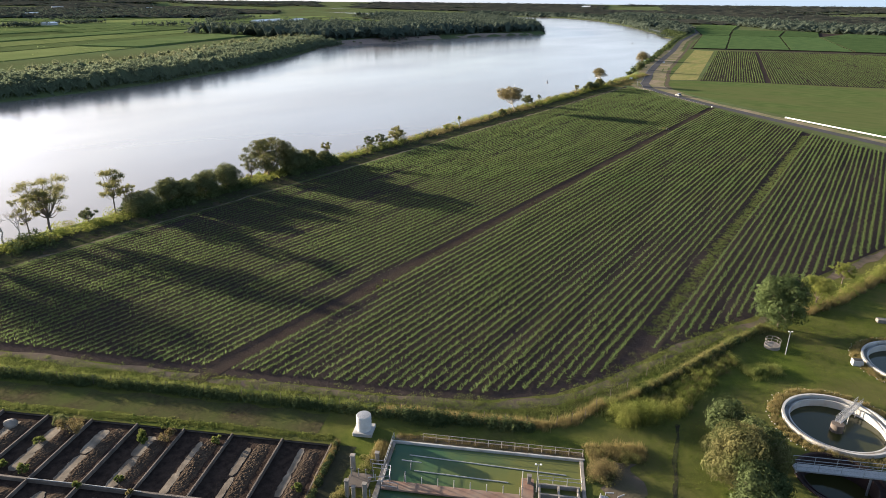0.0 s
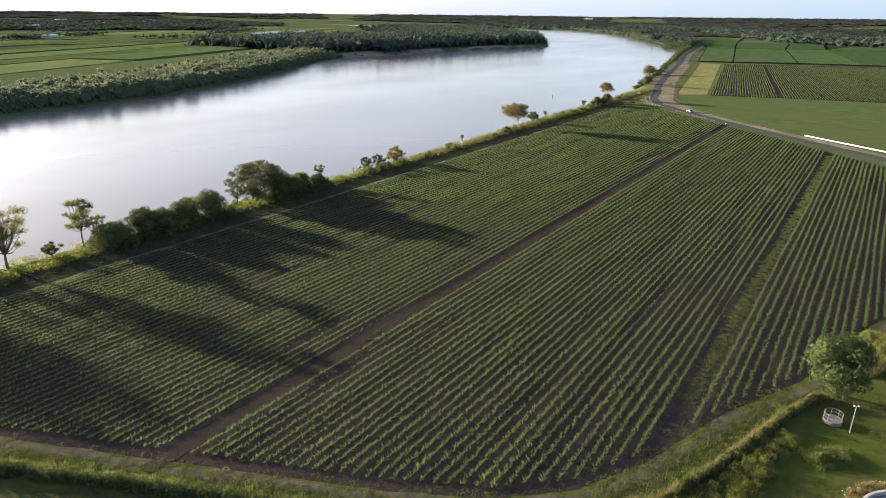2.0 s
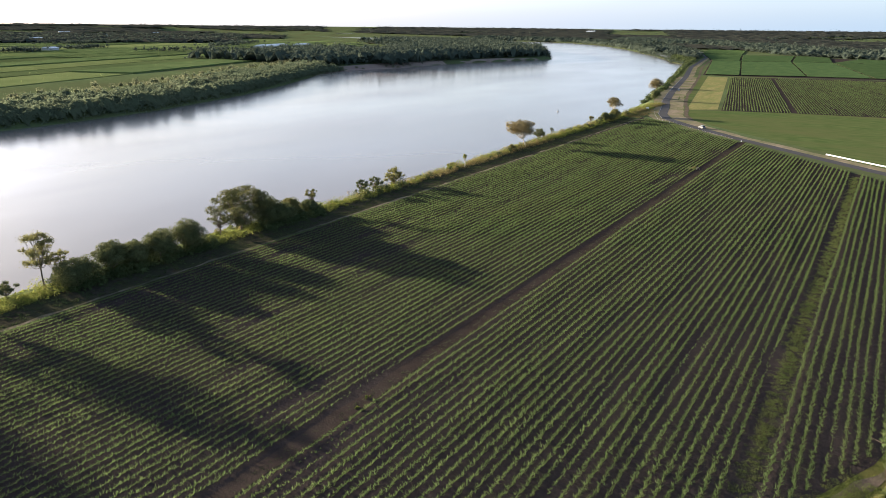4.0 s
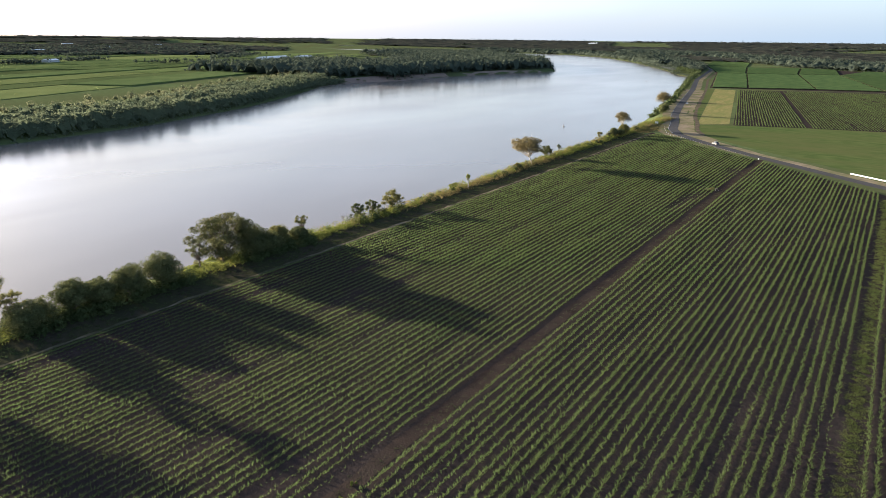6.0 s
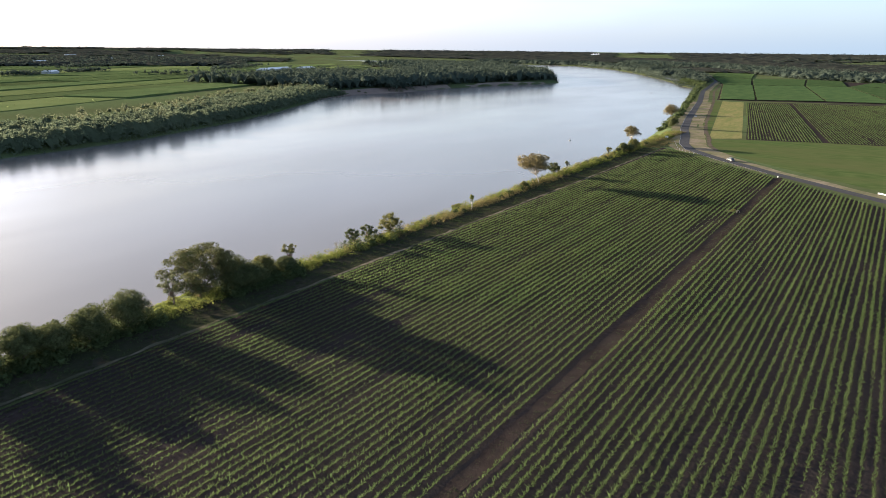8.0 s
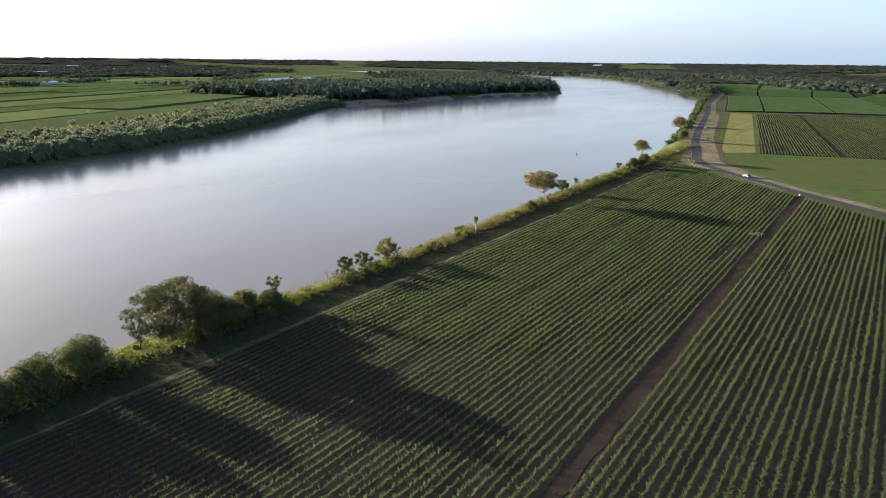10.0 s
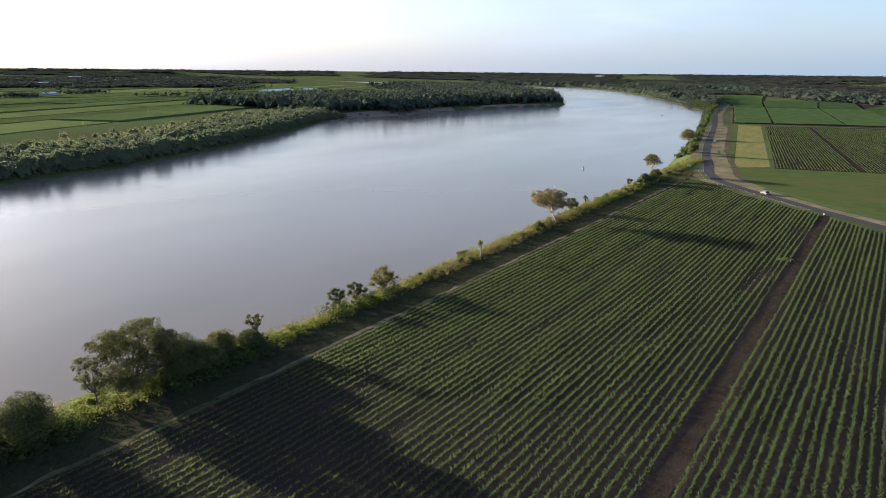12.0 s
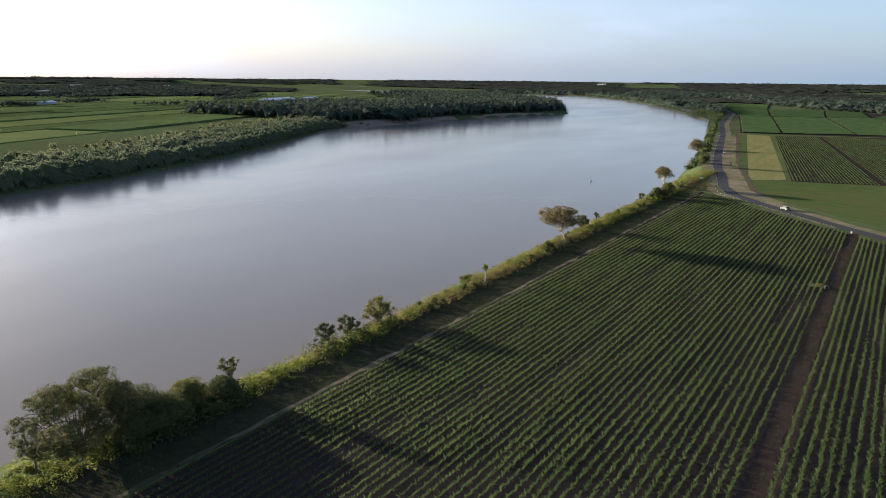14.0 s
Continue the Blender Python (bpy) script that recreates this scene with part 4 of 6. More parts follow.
for k, (leaf, what) in enumerate(((VINE_LEAF, "bright vine-smothered mounds on the river bank"), (OLIVE_LEAF, "olive scrub mounds on the river bank"),
                                  (DRY_LEAF, "tawny grass mounds on the river bank"))):
    clumps("bank_mounds", mounds[k], leaf, what, "undergrowth", 240, 0.2, seed=40 + k)
clumps("bank_grass", dry, DRY_LEAF, "dry yellow grass on the river bank", "grass", 44, 0.2, seed=6)


def grass(name, spots, leaf, label, per=14, width=0.05, seed=9):
    """Tufts of upright, splayed blades at (x, y, z, radius, height)."""
    r = np.random.default_rng(seed)
    s = np.asarray([p for p in spots if open_ground(p[0], p[1])], float)
    k = np.repeat(np.arange(len(s)), per)
    n = len(k)
    a = r.uniform(0, 2 * math.pi, n)
    rad = s[k, 3] * np.sqrt(r.random(n))
    h = s[k, 4] * r.uniform(0.5, 1.15, n)
    b = np.stack([s[k, 0] + np.cos(a) * rad, s[k, 1] + np.sin(a) * rad, s[k, 2]], 1)
    t = r.uniform(0, 2 * math.pi, n)
    d = np.stack([np.cos(t), np.sin(t), np.zeros(n)], 1)
    e = np.stack([-np.sin(t), np.cos(t), np.zeros(n)], 1)
    w = (width * r.uniform(0.6, 1.5, n))[:, None]
    lean = (h * r.uniform(0.1, 0.6, n))[:, None]
    up = np.array([0, 0, 1.0]) * h[:, None]
    v = np.stack([b - e * w, b + e * w, b + d * lean + up], 1).reshape(-1, 3)
    return tagged(mesh_object(name, v, np.arange(3 * n).reshape(n, 3), leaf), label, "grass", "", "stuff")


def along(line, n, wide, seed, h0, h1, r0=0.3, r1=0.7):
    """Spots strewn along a line."""
    r = np.random.default_rng(seed)
    pts = [Vector(p) for p in line]
    lens = np.array([(b - a).length for a, b in zip(pts, pts[1:])])
    out = []
    for _ in range(n):
        k = int(r.choice(len(lens), p=lens / lens.sum()))
        p = pts[k].lerp(pts[k + 1], float(r.random()))
        d = (pts[k + 1] - pts[k]).normalized()
        o = float(r.normal(0, wide * 0.5))
        out.append((p.x - d.y * o, p.y + d.x * o, 0.0, r.uniform(r0, r1), r.uniform(h0, h1)))
    return out


# weeds along the bank track and in the strip between blocks
grass("track_grass", along([(-134.5, 20), (-134, 395)], 2200, 5.0, 31, 0.12, 0.4), DARK_LEAF, "rank green grass beside the bank track", 16, 0.05, 31)
grass("strip_weeds", along([(-21.3, 92), (-20.7, 140), (-19.6, 200), (-18.9, 290)], 2600, 1.4, 32, 0.06, 0.22, 0.25, 0.7), STRIP_WEED, "green weeds in the unplanted strip", 22, 0.042, 32)
grass("track_weeds", along([(-68.1, 60), (-67.2, 140), (-65.2, 340)], 900, 0.8, 33, 0.05, 0.2, 0.2, 0.5), DARK_LEAF, "sparse weeds between the wheel ruts", 10, 0.04, 33)

# ---------------------------------------------------------------- the far shore and the distance
bm = bmesh.new()
bmesh.ops.create_icosphere(bm, subdivisions=1, radius=1.0)
bm.verts.ensure_lookup_table()
HEART = np.array([tuple(v.co) for v in bm.verts])
HEART_FACES = np.array([[v.index for v in f.verts] for f in bm.faces])
bm.free()


def wood(name, spots, leaf, label, per, size, seed):
    """A far wood: crowns of leaf clumps over the ground."""
    r = np.random.default_rng(seed)
    s = np.asarray(spots, float)
    k = np.repeat(np.arange(len(s)), per)
    q = r.normal(size=(len(k), 3))
    q /= np.linalg.norm(q, axis=1)[:, None]
    face = q.copy()
    q *= (r.random(len(k)) ** 0.3)[:, None]
    h, w = s[k, 3], s[k, 4]
    c = np.stack([s[k, 0] + q[:, 0] * w, s[k, 1] + q[:, 1] * w, s[k, 2] + h * 0.6 + q[:, 2] * h * 0.38], 1)
    drop = r.random(len(k)) < 0.25
    c[drop, 2] = s[k, 2][drop] + h[drop] * r.random(drop.sum()) * 0.6
    # a solid, uneven heart to every crown
    core = np.stack([s[:, 0], s[:, 1], s[:, 2] + s[:, 3] * 0.55], 1)[:, None] + HEART[None] * np.stack([s[:, 4], s[:, 4], s[:, 3] * 0.36], 1)[:, None] * r.uniform(0.3, 0.65, (len(s), len(HEART), 1))
    v, f = join([leaf_tris(c, w * size, r, face, 0.6), (core.reshape(-1, 3), (np.arange(len(s))[:, None, None] * len(HEART) + HEART_FACES[None]).reshape(-1, 3))])
    ob = mesh_object(name, v, f, leaf)
    ob.data.polygons.foreach_set("use_smooth", np.ones(len(f), bool))
    return tagged(ob, label, "woodland", "", "stuff")


def scatter(box_, n, near, far, seed, patch=None):
    """Spots on land at between near and far metres from the water."""
    r = np.random.default_rng(seed)
    x, y = r.uniform(box_[0], box_[1], n), r.uniform(box_[2], box_[3], n)
    d = river_side(x, y)
    ok = (d > near) & (d < far)
    if patch:
        ok &= np.array([patch(a, b) for a, b in zip(x, y)])
    x, y = x[ok], y[ok]
    return x, y, land_height(x, y), r


def sized(x, y, z, r, h0, h1, w0, w1):
    return np.stack([x, y, z - 0.4, r.uniform(h0, h1, len(x)), r.uniform(w0, w1, len(x))], 1)


def canopy(name, box_, cell, space, h0, h1, inside, leaf, label, tufts, size, seed, inner=None, tilt=0.35):
    """A wood far off, crown against crown: one uneven roof of domes of many heights, steep at its edges, rough with leaf sprays."""
    r = np.random.default_rng(seed)
    x0, x1, y0, y1 = box_
    X, Y = np.meshgrid(np.arange(x0, x1, cell), np.arange(y0, y1, cell), indexing="ij")
    X, Y = X + r.uniform(-0.35, 0.35, X.shape) * cell, Y + r.uniform(-0.35, 0.35, Y.shape) * cell
    ok = inside(X, Y)
    m, n = int((x1 - x0) / space) + 3, int((y1 - y0) / space) + 3
    cx = x0 + (np.arange(m)[:, None] - 1 + r.uniform(0, 1, (m, n))) * space
    cy = y0 + (np.arange(n)[None] - 1 + r.uniform(0, 1, (m, n))) * space
    ch, cr = h0 + (h1 - h0) * r.random((m, n)) ** 1.6, space * r.uniform(0.45, 0.8, (m, n))
    i, j = np.floor((X - x0) / space).astype(int) + 1, np.floor((Y - y0) / space).astype(int) + 1
    roof = np.full(X.shape, h0 * 0.15)
    for a in (-1, 0, 1):
        for b in (-1, 0, 1):
            p, q = np.clip(i + a, 0, m - 1), np.clip(j + b, 0, n - 1)
            cap = np.sqrt(np.clip(1 - ((X - cx[p, q]) ** 2 + (Y - cy[p, q]) ** 2) / cr[p, q] ** 2, 0, 1))
            roof = np.maximum(roof, np.where(cap > 0, ch[p, q] * (0.3 + 0.7 * cap), 0))
    roof *= r.uniform(0.86, 1.1, X.shape)
    deep = np.zeros(X.shape)
    pad = np.pad(ok.astype(float), 2, mode="edge")
    for a in range(5):
        for b in range(5):
            deep += pad[a:a + X.shape[0], b:b + X.shape[1]] / 25
    roof *= 0.65 + 0.35 * np.clip(deep * 2 - 0.9, 0, 1)
    Z = land_height(X, Y) + np.where(ok, roof, -0.4)
    nx, ny = X.shape
    k = (np.arange(nx - 1)[:, None] * ny + np.arange(ny - 1)[None]).ravel()
    quad = np.stack([k, k + ny, k + ny + 1, k + 1], 1)
    flat_ok = ok.ravel()
    quad = quad[flat_ok[quad].all(axis=1)]
    used, back = np.unique(quad, return_inverse=True)
    quad = back.reshape(-1, 4)
    P = np.stack([X, Y, Z], -1).reshape(-1, 3)
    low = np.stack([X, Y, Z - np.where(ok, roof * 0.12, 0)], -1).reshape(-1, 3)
    gx_, gy_ = np.gradient(Z, cell)
    face = np.stack([-gx_, -gy_, np.ones_like(Z)], -1).reshape(-1, 3)
    face /= np.linalg.norm(face, axis=1)[:, None]
    pick = np.flatnonzero(flat_ok)
    edge = pick[deep.ravel()[pick] < 0.97]
    pick = np.concatenate([pick[r.integers(0, len(pick), int(len(pick) * tufts))], edge[r.integers(0, len(edge), len(edge) * 6)]])
    c = P[pick] + r.normal(0, 0.45, (len(pick), 3)) * cell * (1, 1, 0.5)
    rim = (deep.ravel()[pick] < 0.97) & (r.random(len(pick)) < 0.6)
    c[rim, 2] -= (roof.ravel()[pick] * r.random(len(pick)))[rim]
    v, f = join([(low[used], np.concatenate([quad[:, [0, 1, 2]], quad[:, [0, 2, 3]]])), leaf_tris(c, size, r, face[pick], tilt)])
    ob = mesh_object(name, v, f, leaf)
    # without inner, the roof below the sprays is coloured dark as their shade
    ob.data.materials.append(inner or INNER_SHADE)
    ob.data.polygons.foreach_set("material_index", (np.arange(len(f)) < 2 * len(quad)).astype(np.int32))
    return tagged(ob, label, "woodland", "", "stuff")


# fields on the far shore, in strips
P0, DP, DQ = Vector((-500, 150, 0)), Vector((-0.38, 0.925, 0)), Vector((-0.925, -0.38, 0))
r = np.random.default_rng(21)
q = 40.0
while q < 1750:
    depth = r.uniform(34, 85) * (1 + q / 900)
    p = -500.0 + r.uniform(0, 200)
    while p < 1500:
        length = r.uniform(220, 520)
        cs = [P0 + DP * a + DQ * b for a, b in ((p, q), (p + length - 8, q), (p + length - 8, q + depth - 7), (p, q + depth - 7))]
        sides = river_side(np.array([c.x for c in cs]), np.array([c.y for c in cs]))
        mid = P0 + DP * (p + length / 2) + DQ * (q + depth / 2)
        p += length
        if sides.min() < 60 or (mid.y > 700 and sides.min() < 270):
            continue
        tall = r.random() < 0.3
        kind = 1 if tall else int(r.choice([0, 0, 2, 2, 0, 3]))
        tall_cane([(c.x, c.y) for c in cs], "tall green cane on the far shore" if tall else "low green crop field on the far shore", 1.5 if tall else 0.5,
                  8.0 + q / 400, FIELDS[kind], 2.0, "tall_cane" if tall else "far_crop", 0.045)
    q += depth

def banded(near, far, also=None):
    """Land at between near and far metres from the water, with a wavering inner edge."""
    def test(X, Y):
        d = river_side(X, Y)
        ok = (d > near) & (d < far * (1 + 0.12 * np.sin(X * 0.031 + Y * 0.043) + 0.1 * np.sin(Y * 0.11)))
        return ok & also(X, Y) if also else ok
    return test


canopy("mangrove_belt", (-660, -385, -120, 640), 1.7, 4.6, 3.0, 7.5, banded(0.8, 62), FAR_LEAF, "dense belt of mangrove and paperbark along the far shore", 6.5, 0.6, 11, FAR_LEAF)
x, y, z, r = scatter((-700, -440, -100, 640), 900, 20, 95, 14)
wood("paperbark_scrub", sized(x, y, z, r, 5.5, 9, 2.8, 4.4), PAPER_LEAF, "pale olive paperbark trees above the mangroves", 90, 0.15, 14)
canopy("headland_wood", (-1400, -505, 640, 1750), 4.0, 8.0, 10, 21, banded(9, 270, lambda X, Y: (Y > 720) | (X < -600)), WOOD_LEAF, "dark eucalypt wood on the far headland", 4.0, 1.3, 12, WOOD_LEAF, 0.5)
x, y, z, r = scatter((-900, -480, 640, 1150), 900, 4, 14, 15)
wood("shore_scrub", sized(x, y, z, r, 2, 5, 1.5, 3), PAPER_LEAF, "low green scrub along the headland shore", 30, 0.3, 15)

# trees on the near side upriver
road_clear = lambda a, b: a < np.interp(b, [p[1] for p in ROAD[5:]], [p[0] for p in ROAD[5:]]) - 7
x, y, z, r = scatter((-340, -150, 505, 1260), 9000, 2, 20, 16, road_clear)
wood("roadside_trees", sized(x, y, z, r, 3, 8, 1.8, 3.6), DARK_LEAF, "dark shrubs and trees between road and river", 46, 0.24, 16)
off_road = lambda X, Y: (X < np.interp(Y, [p[1] for p in ROAD[5:]], [p[0] for p in ROAD[5:]]) - 9) | (X < -420)
LAGOON = [(-291, 1138), (-330, 1225), (-362, 1292), (-400, 1380), (-418, 1430)]
off_lagoon = lambda X, Y: off_road(X, Y) & (np.abs(X - np.interp(Y, [p[1] for p in LAGOON], [p[0] for p in LAGOON])) > np.where((Y > 1150) & (Y < 1445), 11, 0))
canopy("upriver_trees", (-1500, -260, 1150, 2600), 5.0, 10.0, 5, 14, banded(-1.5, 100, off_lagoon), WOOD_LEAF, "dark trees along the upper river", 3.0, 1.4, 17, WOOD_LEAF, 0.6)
x, y, z, r = scatter((-500, -200, 900, 1750), 16000, -1.0, 11, 26, lambda a, b: road_clear(a, b))
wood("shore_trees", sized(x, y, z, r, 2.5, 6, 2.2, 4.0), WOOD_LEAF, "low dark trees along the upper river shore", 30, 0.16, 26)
BELT = [(-900, 2490), (-438, 2050), (-300, 1725), (-170, 1468), (-62, 1394), (141, 1296), (260, 1180), (500, 900)]
in_belt = lambda X, Y: (Y > np.interp(X, [p[0] for p in BELT], [p[1] for p in BELT])) & (Y < np.interp(X, [p[0] for p in BELT], [p[1] for p in BELT]) + 330 + 60 * np.sin(X * 0.02))
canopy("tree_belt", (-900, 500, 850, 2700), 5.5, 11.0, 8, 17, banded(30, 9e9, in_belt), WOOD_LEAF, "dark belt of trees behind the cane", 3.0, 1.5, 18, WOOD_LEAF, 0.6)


def far_patch(a, b):
    if abs(a + 1370 - 0.32 * (4270 - b)) < 150 and -900 < b - 4270 < 90 or abs(a + 2270) < 110 and -300 < b - 2540 < 80:
        return False
    dist = math.hypot(a, b)
    if dist < 1750 or dist > 4750 or b < -300:
        return False
    if a > -2600 and 2000 < b < 2650 and a < -600:
        return False
    if a < -1500 and dist > 2500 and b < 0.95 * -a:
        return noise.noise(Vector((a * 0.004, b * 0.004, 5.0))) > -0.2
    return noise.noise(Vector((a * 0.0011, b * 0.0011 + a * 0.0006, 3.3))) + 0.35 * noise.noise(Vector((a * 0.006, b * 0.006, 8.0))) > (0.06 if dist > 2700 else 0.12) - (0.3 if a > -0.62 * b and dist > 1800 else 0.12)


left_wood = lambda X, Y: (X < 0) & (-Y / X > 0.15) & (-Y / X < 0.84) & (np.hypot(X, Y) > 1930) & (np.hypot(X, Y) < 2900)
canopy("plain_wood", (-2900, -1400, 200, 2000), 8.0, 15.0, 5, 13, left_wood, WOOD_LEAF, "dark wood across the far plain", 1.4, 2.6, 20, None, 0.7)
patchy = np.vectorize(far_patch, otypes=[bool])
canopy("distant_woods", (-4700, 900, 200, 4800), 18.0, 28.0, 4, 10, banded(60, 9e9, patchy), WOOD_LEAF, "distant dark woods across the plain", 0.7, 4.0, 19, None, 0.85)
# hedges and clumps of trees among the far fields
lines = [((-1240, 540), (-1275, 620), 60), ((-1320, 660), (-1350, 780), 70), ((-1140, 740), (-1110, 880), 40), ((-1090, 850), (-900, 1000), 60), ((-1000, 960), (-1120, 1160), 90),
         ((-1250, 960), (-1500, 1300), 110), ((-850, 760), (-960, 900), 60), ((-1600, 800), (-1750, 1150), 160), ((-1930, 830), (-1720, 1170), 260)]
r = np.random.default_rng(23)
spots = []
for (ax, ay), (bx, by), n in lines:
    for t in r.random(n):
        spots.append((ax + (bx - ax) * t + r.normal(0, 12), ay + (by - ay) * t + r.normal(0, 12), -0.3, r.uniform(5, 12), r.uniform(3, 6)))
wood("farm_trees", spots, WOOD_LEAF, "dark farm trees and hedges among far fields", 22, 0.32, 23)


def shed(x, y, turn, w, d, h, label):
    """A long low shed with a pitched white roof."""
    root = empty("farm_shed", x, y, ground_z(x, y), turn)
    tagged(root, label, "shed")
    bm = bmesh.new()
    box(bm, -w / 2, w / 2, -d / 2, d / 2, -0.5, h)
    part("wall", bm, WALL, root)
    bm = bmesh.new()
    e = 0.6
    vs = [bm.verts.new(p) for p in ((-w / 2 - e, -d / 2 - e, h), (w / 2 + e, -d / 2 - e, h), (w / 2 + e, 0, h + d * 0.16), (-w / 2 - e, 0, h + d * 0.16),
                                    (-w / 2 - e, d / 2 + e, h), (w / 2 + e, d / 2 + e, h))]
    bm.faces.new((vs[0], vs[1], vs[2], vs[3]))
    bm.faces.new((vs[3], vs[2], vs[5], vs[4]))
    bm.faces.new((vs[0], vs[3], vs[4]))
    bm.faces.new((vs[1], vs[5], vs[2]))
    part("roof", bm, ROOF, root)


for x, y, turn, w, d, h in ((-1185, 1080, 112, 130, 22, 3.5), (-1200, 1190, 112, 70, 20, 3.5), (-1994, 962, 110, 40, 22, 6), (-2790, 1450, 70, 40, 18, 5),
                            (-2560, 1700, 100, 26, 16, 6), (-1270, 640, 112, 26, 14, 5), (-2300, 1330, 80, 24, 15, 6), (-1480, 3740, 10, 40, 16, 6)):
    shed(x, y, turn, w, d, h, "long low shed with a white roof")
for k in range(3):
    root = empty("silo", -1500 + k * 16, 3780, ground_z(-1500 + k * 16, 3780))
    tagged(root, "tall white silo far across the plain", "silo", "silos")
    part("body", lathe(bmesh.new(), [(0.1, 0), (4.0, 0), (4.0, 12), (0.1, 14)], 16), WALL, root)
for name, pts, z in (("lagoon", [(-300, 1135), (-283, 1142), (-300, 1190), (-340, 1262), (-372, 1330), (-412, 1428), (-424, 1432), (-392, 1340), (-352, 1255), (-318, 1190)], 0.15),
                     ("far_pond", [(-2310, 2500), (-2230, 2545), (-2235, 2575), (-2320, 2530)], 11), ("far_pond", [(-1500, 4215), (-1260, 4240), (-1255, 4330), (-1500, 4310)], 33)):
    sheet(name, pts, z, WATER, "pale still water among the fields", "pond")

# ---------------------------------------------------------------- treatment works
def frame_at(name, label, category, u, v, z=0.0, turn=0.0, group=""):
    """An Empty in the works' own directions."""
    p = at(u, v, z)
    ob = empty(name, p.x, p.y, z, ANGLE + turn)
    return tagged(ob, label, category, group)


# drying beds: concrete walls round sunken floors
BED_TOP, BED_MID, BED_END = -1.8, -12.6, -24.0
us = [-61.2, -55.1, -49.1, -43.0, -37.1, -31.1, -25.1, -19.0, -12.8, -6.9]
beds = frame_at("drying_beds", "old concrete sludge drying beds with cracked slabs", "drying bed", 0, 0)
bm = bmesh.new()
box(bm, -61.4, -6.7, BED_END, BED_TOP, -0.95, -0.32)
part("floor", bm, SLUDGE, beds, "dark dried sludge floor")
for k, u in enumerate(us):
    for v0, v1 in ((BED_MID + 0.15, BED_TOP - 0.12), (BED_END, BED_MID - 0.15)):
        bm = bmesh.new()
        box(bm, u - 0.09, u + 0.09, v0, v1, -0.9, 0.10 + 0.04 * (k % 3), 0.025)
        part("divider_wall", bm, BED_WALL, beds)
for v, w in ((BED_MID, 0.3), (BED_TOP, 0.24), (BED_END - 0.13, 0.24)):
    for a, b in zip(us, us[1:]):
        bm = bmesh.new()
        box(bm, a + 0.01, b - 0.01, v - w / 2, v + w / 2, -0.9, 0.12 if v < -5 else -0.19, 0.025)
        part("end_wall", bm, BED_WALL, beds)
r = np.random.default_rng(41)
for i, (a, b) in enumerate(zip(us, us[1:])):
    c = (a + b) / 2 - 0.15
    for v1, v0 in ((BED_TOP - 1.0, BED_MID + 0.3), (BED_MID - 0.6, BED_END + 1)):
        v = v1 - r.uniform(0, 1.2)
        while v > v0 + 1:
            lo = max(v - r.uniform(2.6, 6.0), v0)
            m = max(8, int((v - lo) * 5))
            x0, wide, lift = c + r.uniform(-0.2, 0.2), r.uniform(0.62, 0.88) * (1.0 if i < 6 else 0.55), -0.285 + r.uniform(-0.02, 0.02)
            bm = bmesh.new()
            rows = []
            for k in range(m + 1):
                y = v + (lo - v) * k / m
                taper = 1 - 0.45 * max(0.0, 1 - k * 0.9 / max(1, m * 0.12)) - 0.45 * max(0.0, 1 - (m - k) * 0.9 / max(1, m * 0.12))
                e0 = wide * taper + 0.17 * noise.noise(Vector((y * 2.1, a, 3.0)))
                e1 = wide * taper + 0.17 * noise.noise(Vector((y * 2.1, a, 9.0)))
                rows.append([bm.verts.new(p) for p in ((x0 - e0, y, -0.36), (x0 - e0 + 0.03, y, lift), (x0 + e1 - 0.03, y, lift), (x0 + e1, y, -0.36))])
            for p, q in zip(rows, rows[1:]):
                for k in range(3):
                    bm.faces.new((p[k], q[k], q[k + 1], p[k + 1]))
            bm.faces.new(rows[0])
            bm.faces.new(rows[-1][::-1])
            part("slab", bm, STRIP, beds, "stained pale concrete slab")
            v = lo - r.uniform(-0.2, 0.7)


def heap(name, u, v, lu, lv, h, mat, label, seed, fine=9):
    """A heap of crumbled sludge."""
    root = frame_at(name, label, "heap", u, v, -0.33)
    bm = bmesh.new()
    bmesh.ops.create_grid(bm, x_segments=max(4, int(lu * fine)), y_segments=max(8, int(lv * fine)), size=0.5)
    for q in bm.verts:
        x, y = q.co.x, q.co.y
        fall = max(0.0, 1 - (2 * x) ** 2) * max(0.0, 1 - (2 * y) ** 4)
        n = 0.6 + 0.9 * abs(noise.noise(Vector((x * lu * 2.2 + seed, y * lv * 2.2, 0)))) + 0.45 * noise.noise(Vector((x * lu * 5, y * lv * 5, seed))) + 0.4 * noise.noise(Vector((x * lu * 11, y * lv * 11, seed)))
        q.co = Vector((x * lu + 0.12 * noise.noise(Vector((y * lv, seed, 0))), y * lv, fall * h * max(n, 0) - 0.02))
    part("mound", bm, mat, root)


for k, (a, b) in enumerate(zip(us, us[1:])):
    heap("sludge_heap", (a + b) / 2 + 1.2, -7.3, 2.0, 9.8, 0.19, CRUMB, "ridge of crumbled dark dried sludge in a bed", k)
    heap("sludge_heap", (a + b) / 2 + 1.35, -18.3, 2.0, 10, 0.24, CRUMB, "ridge of crumbled dark dried sludge in a bed", k + 20, 4)


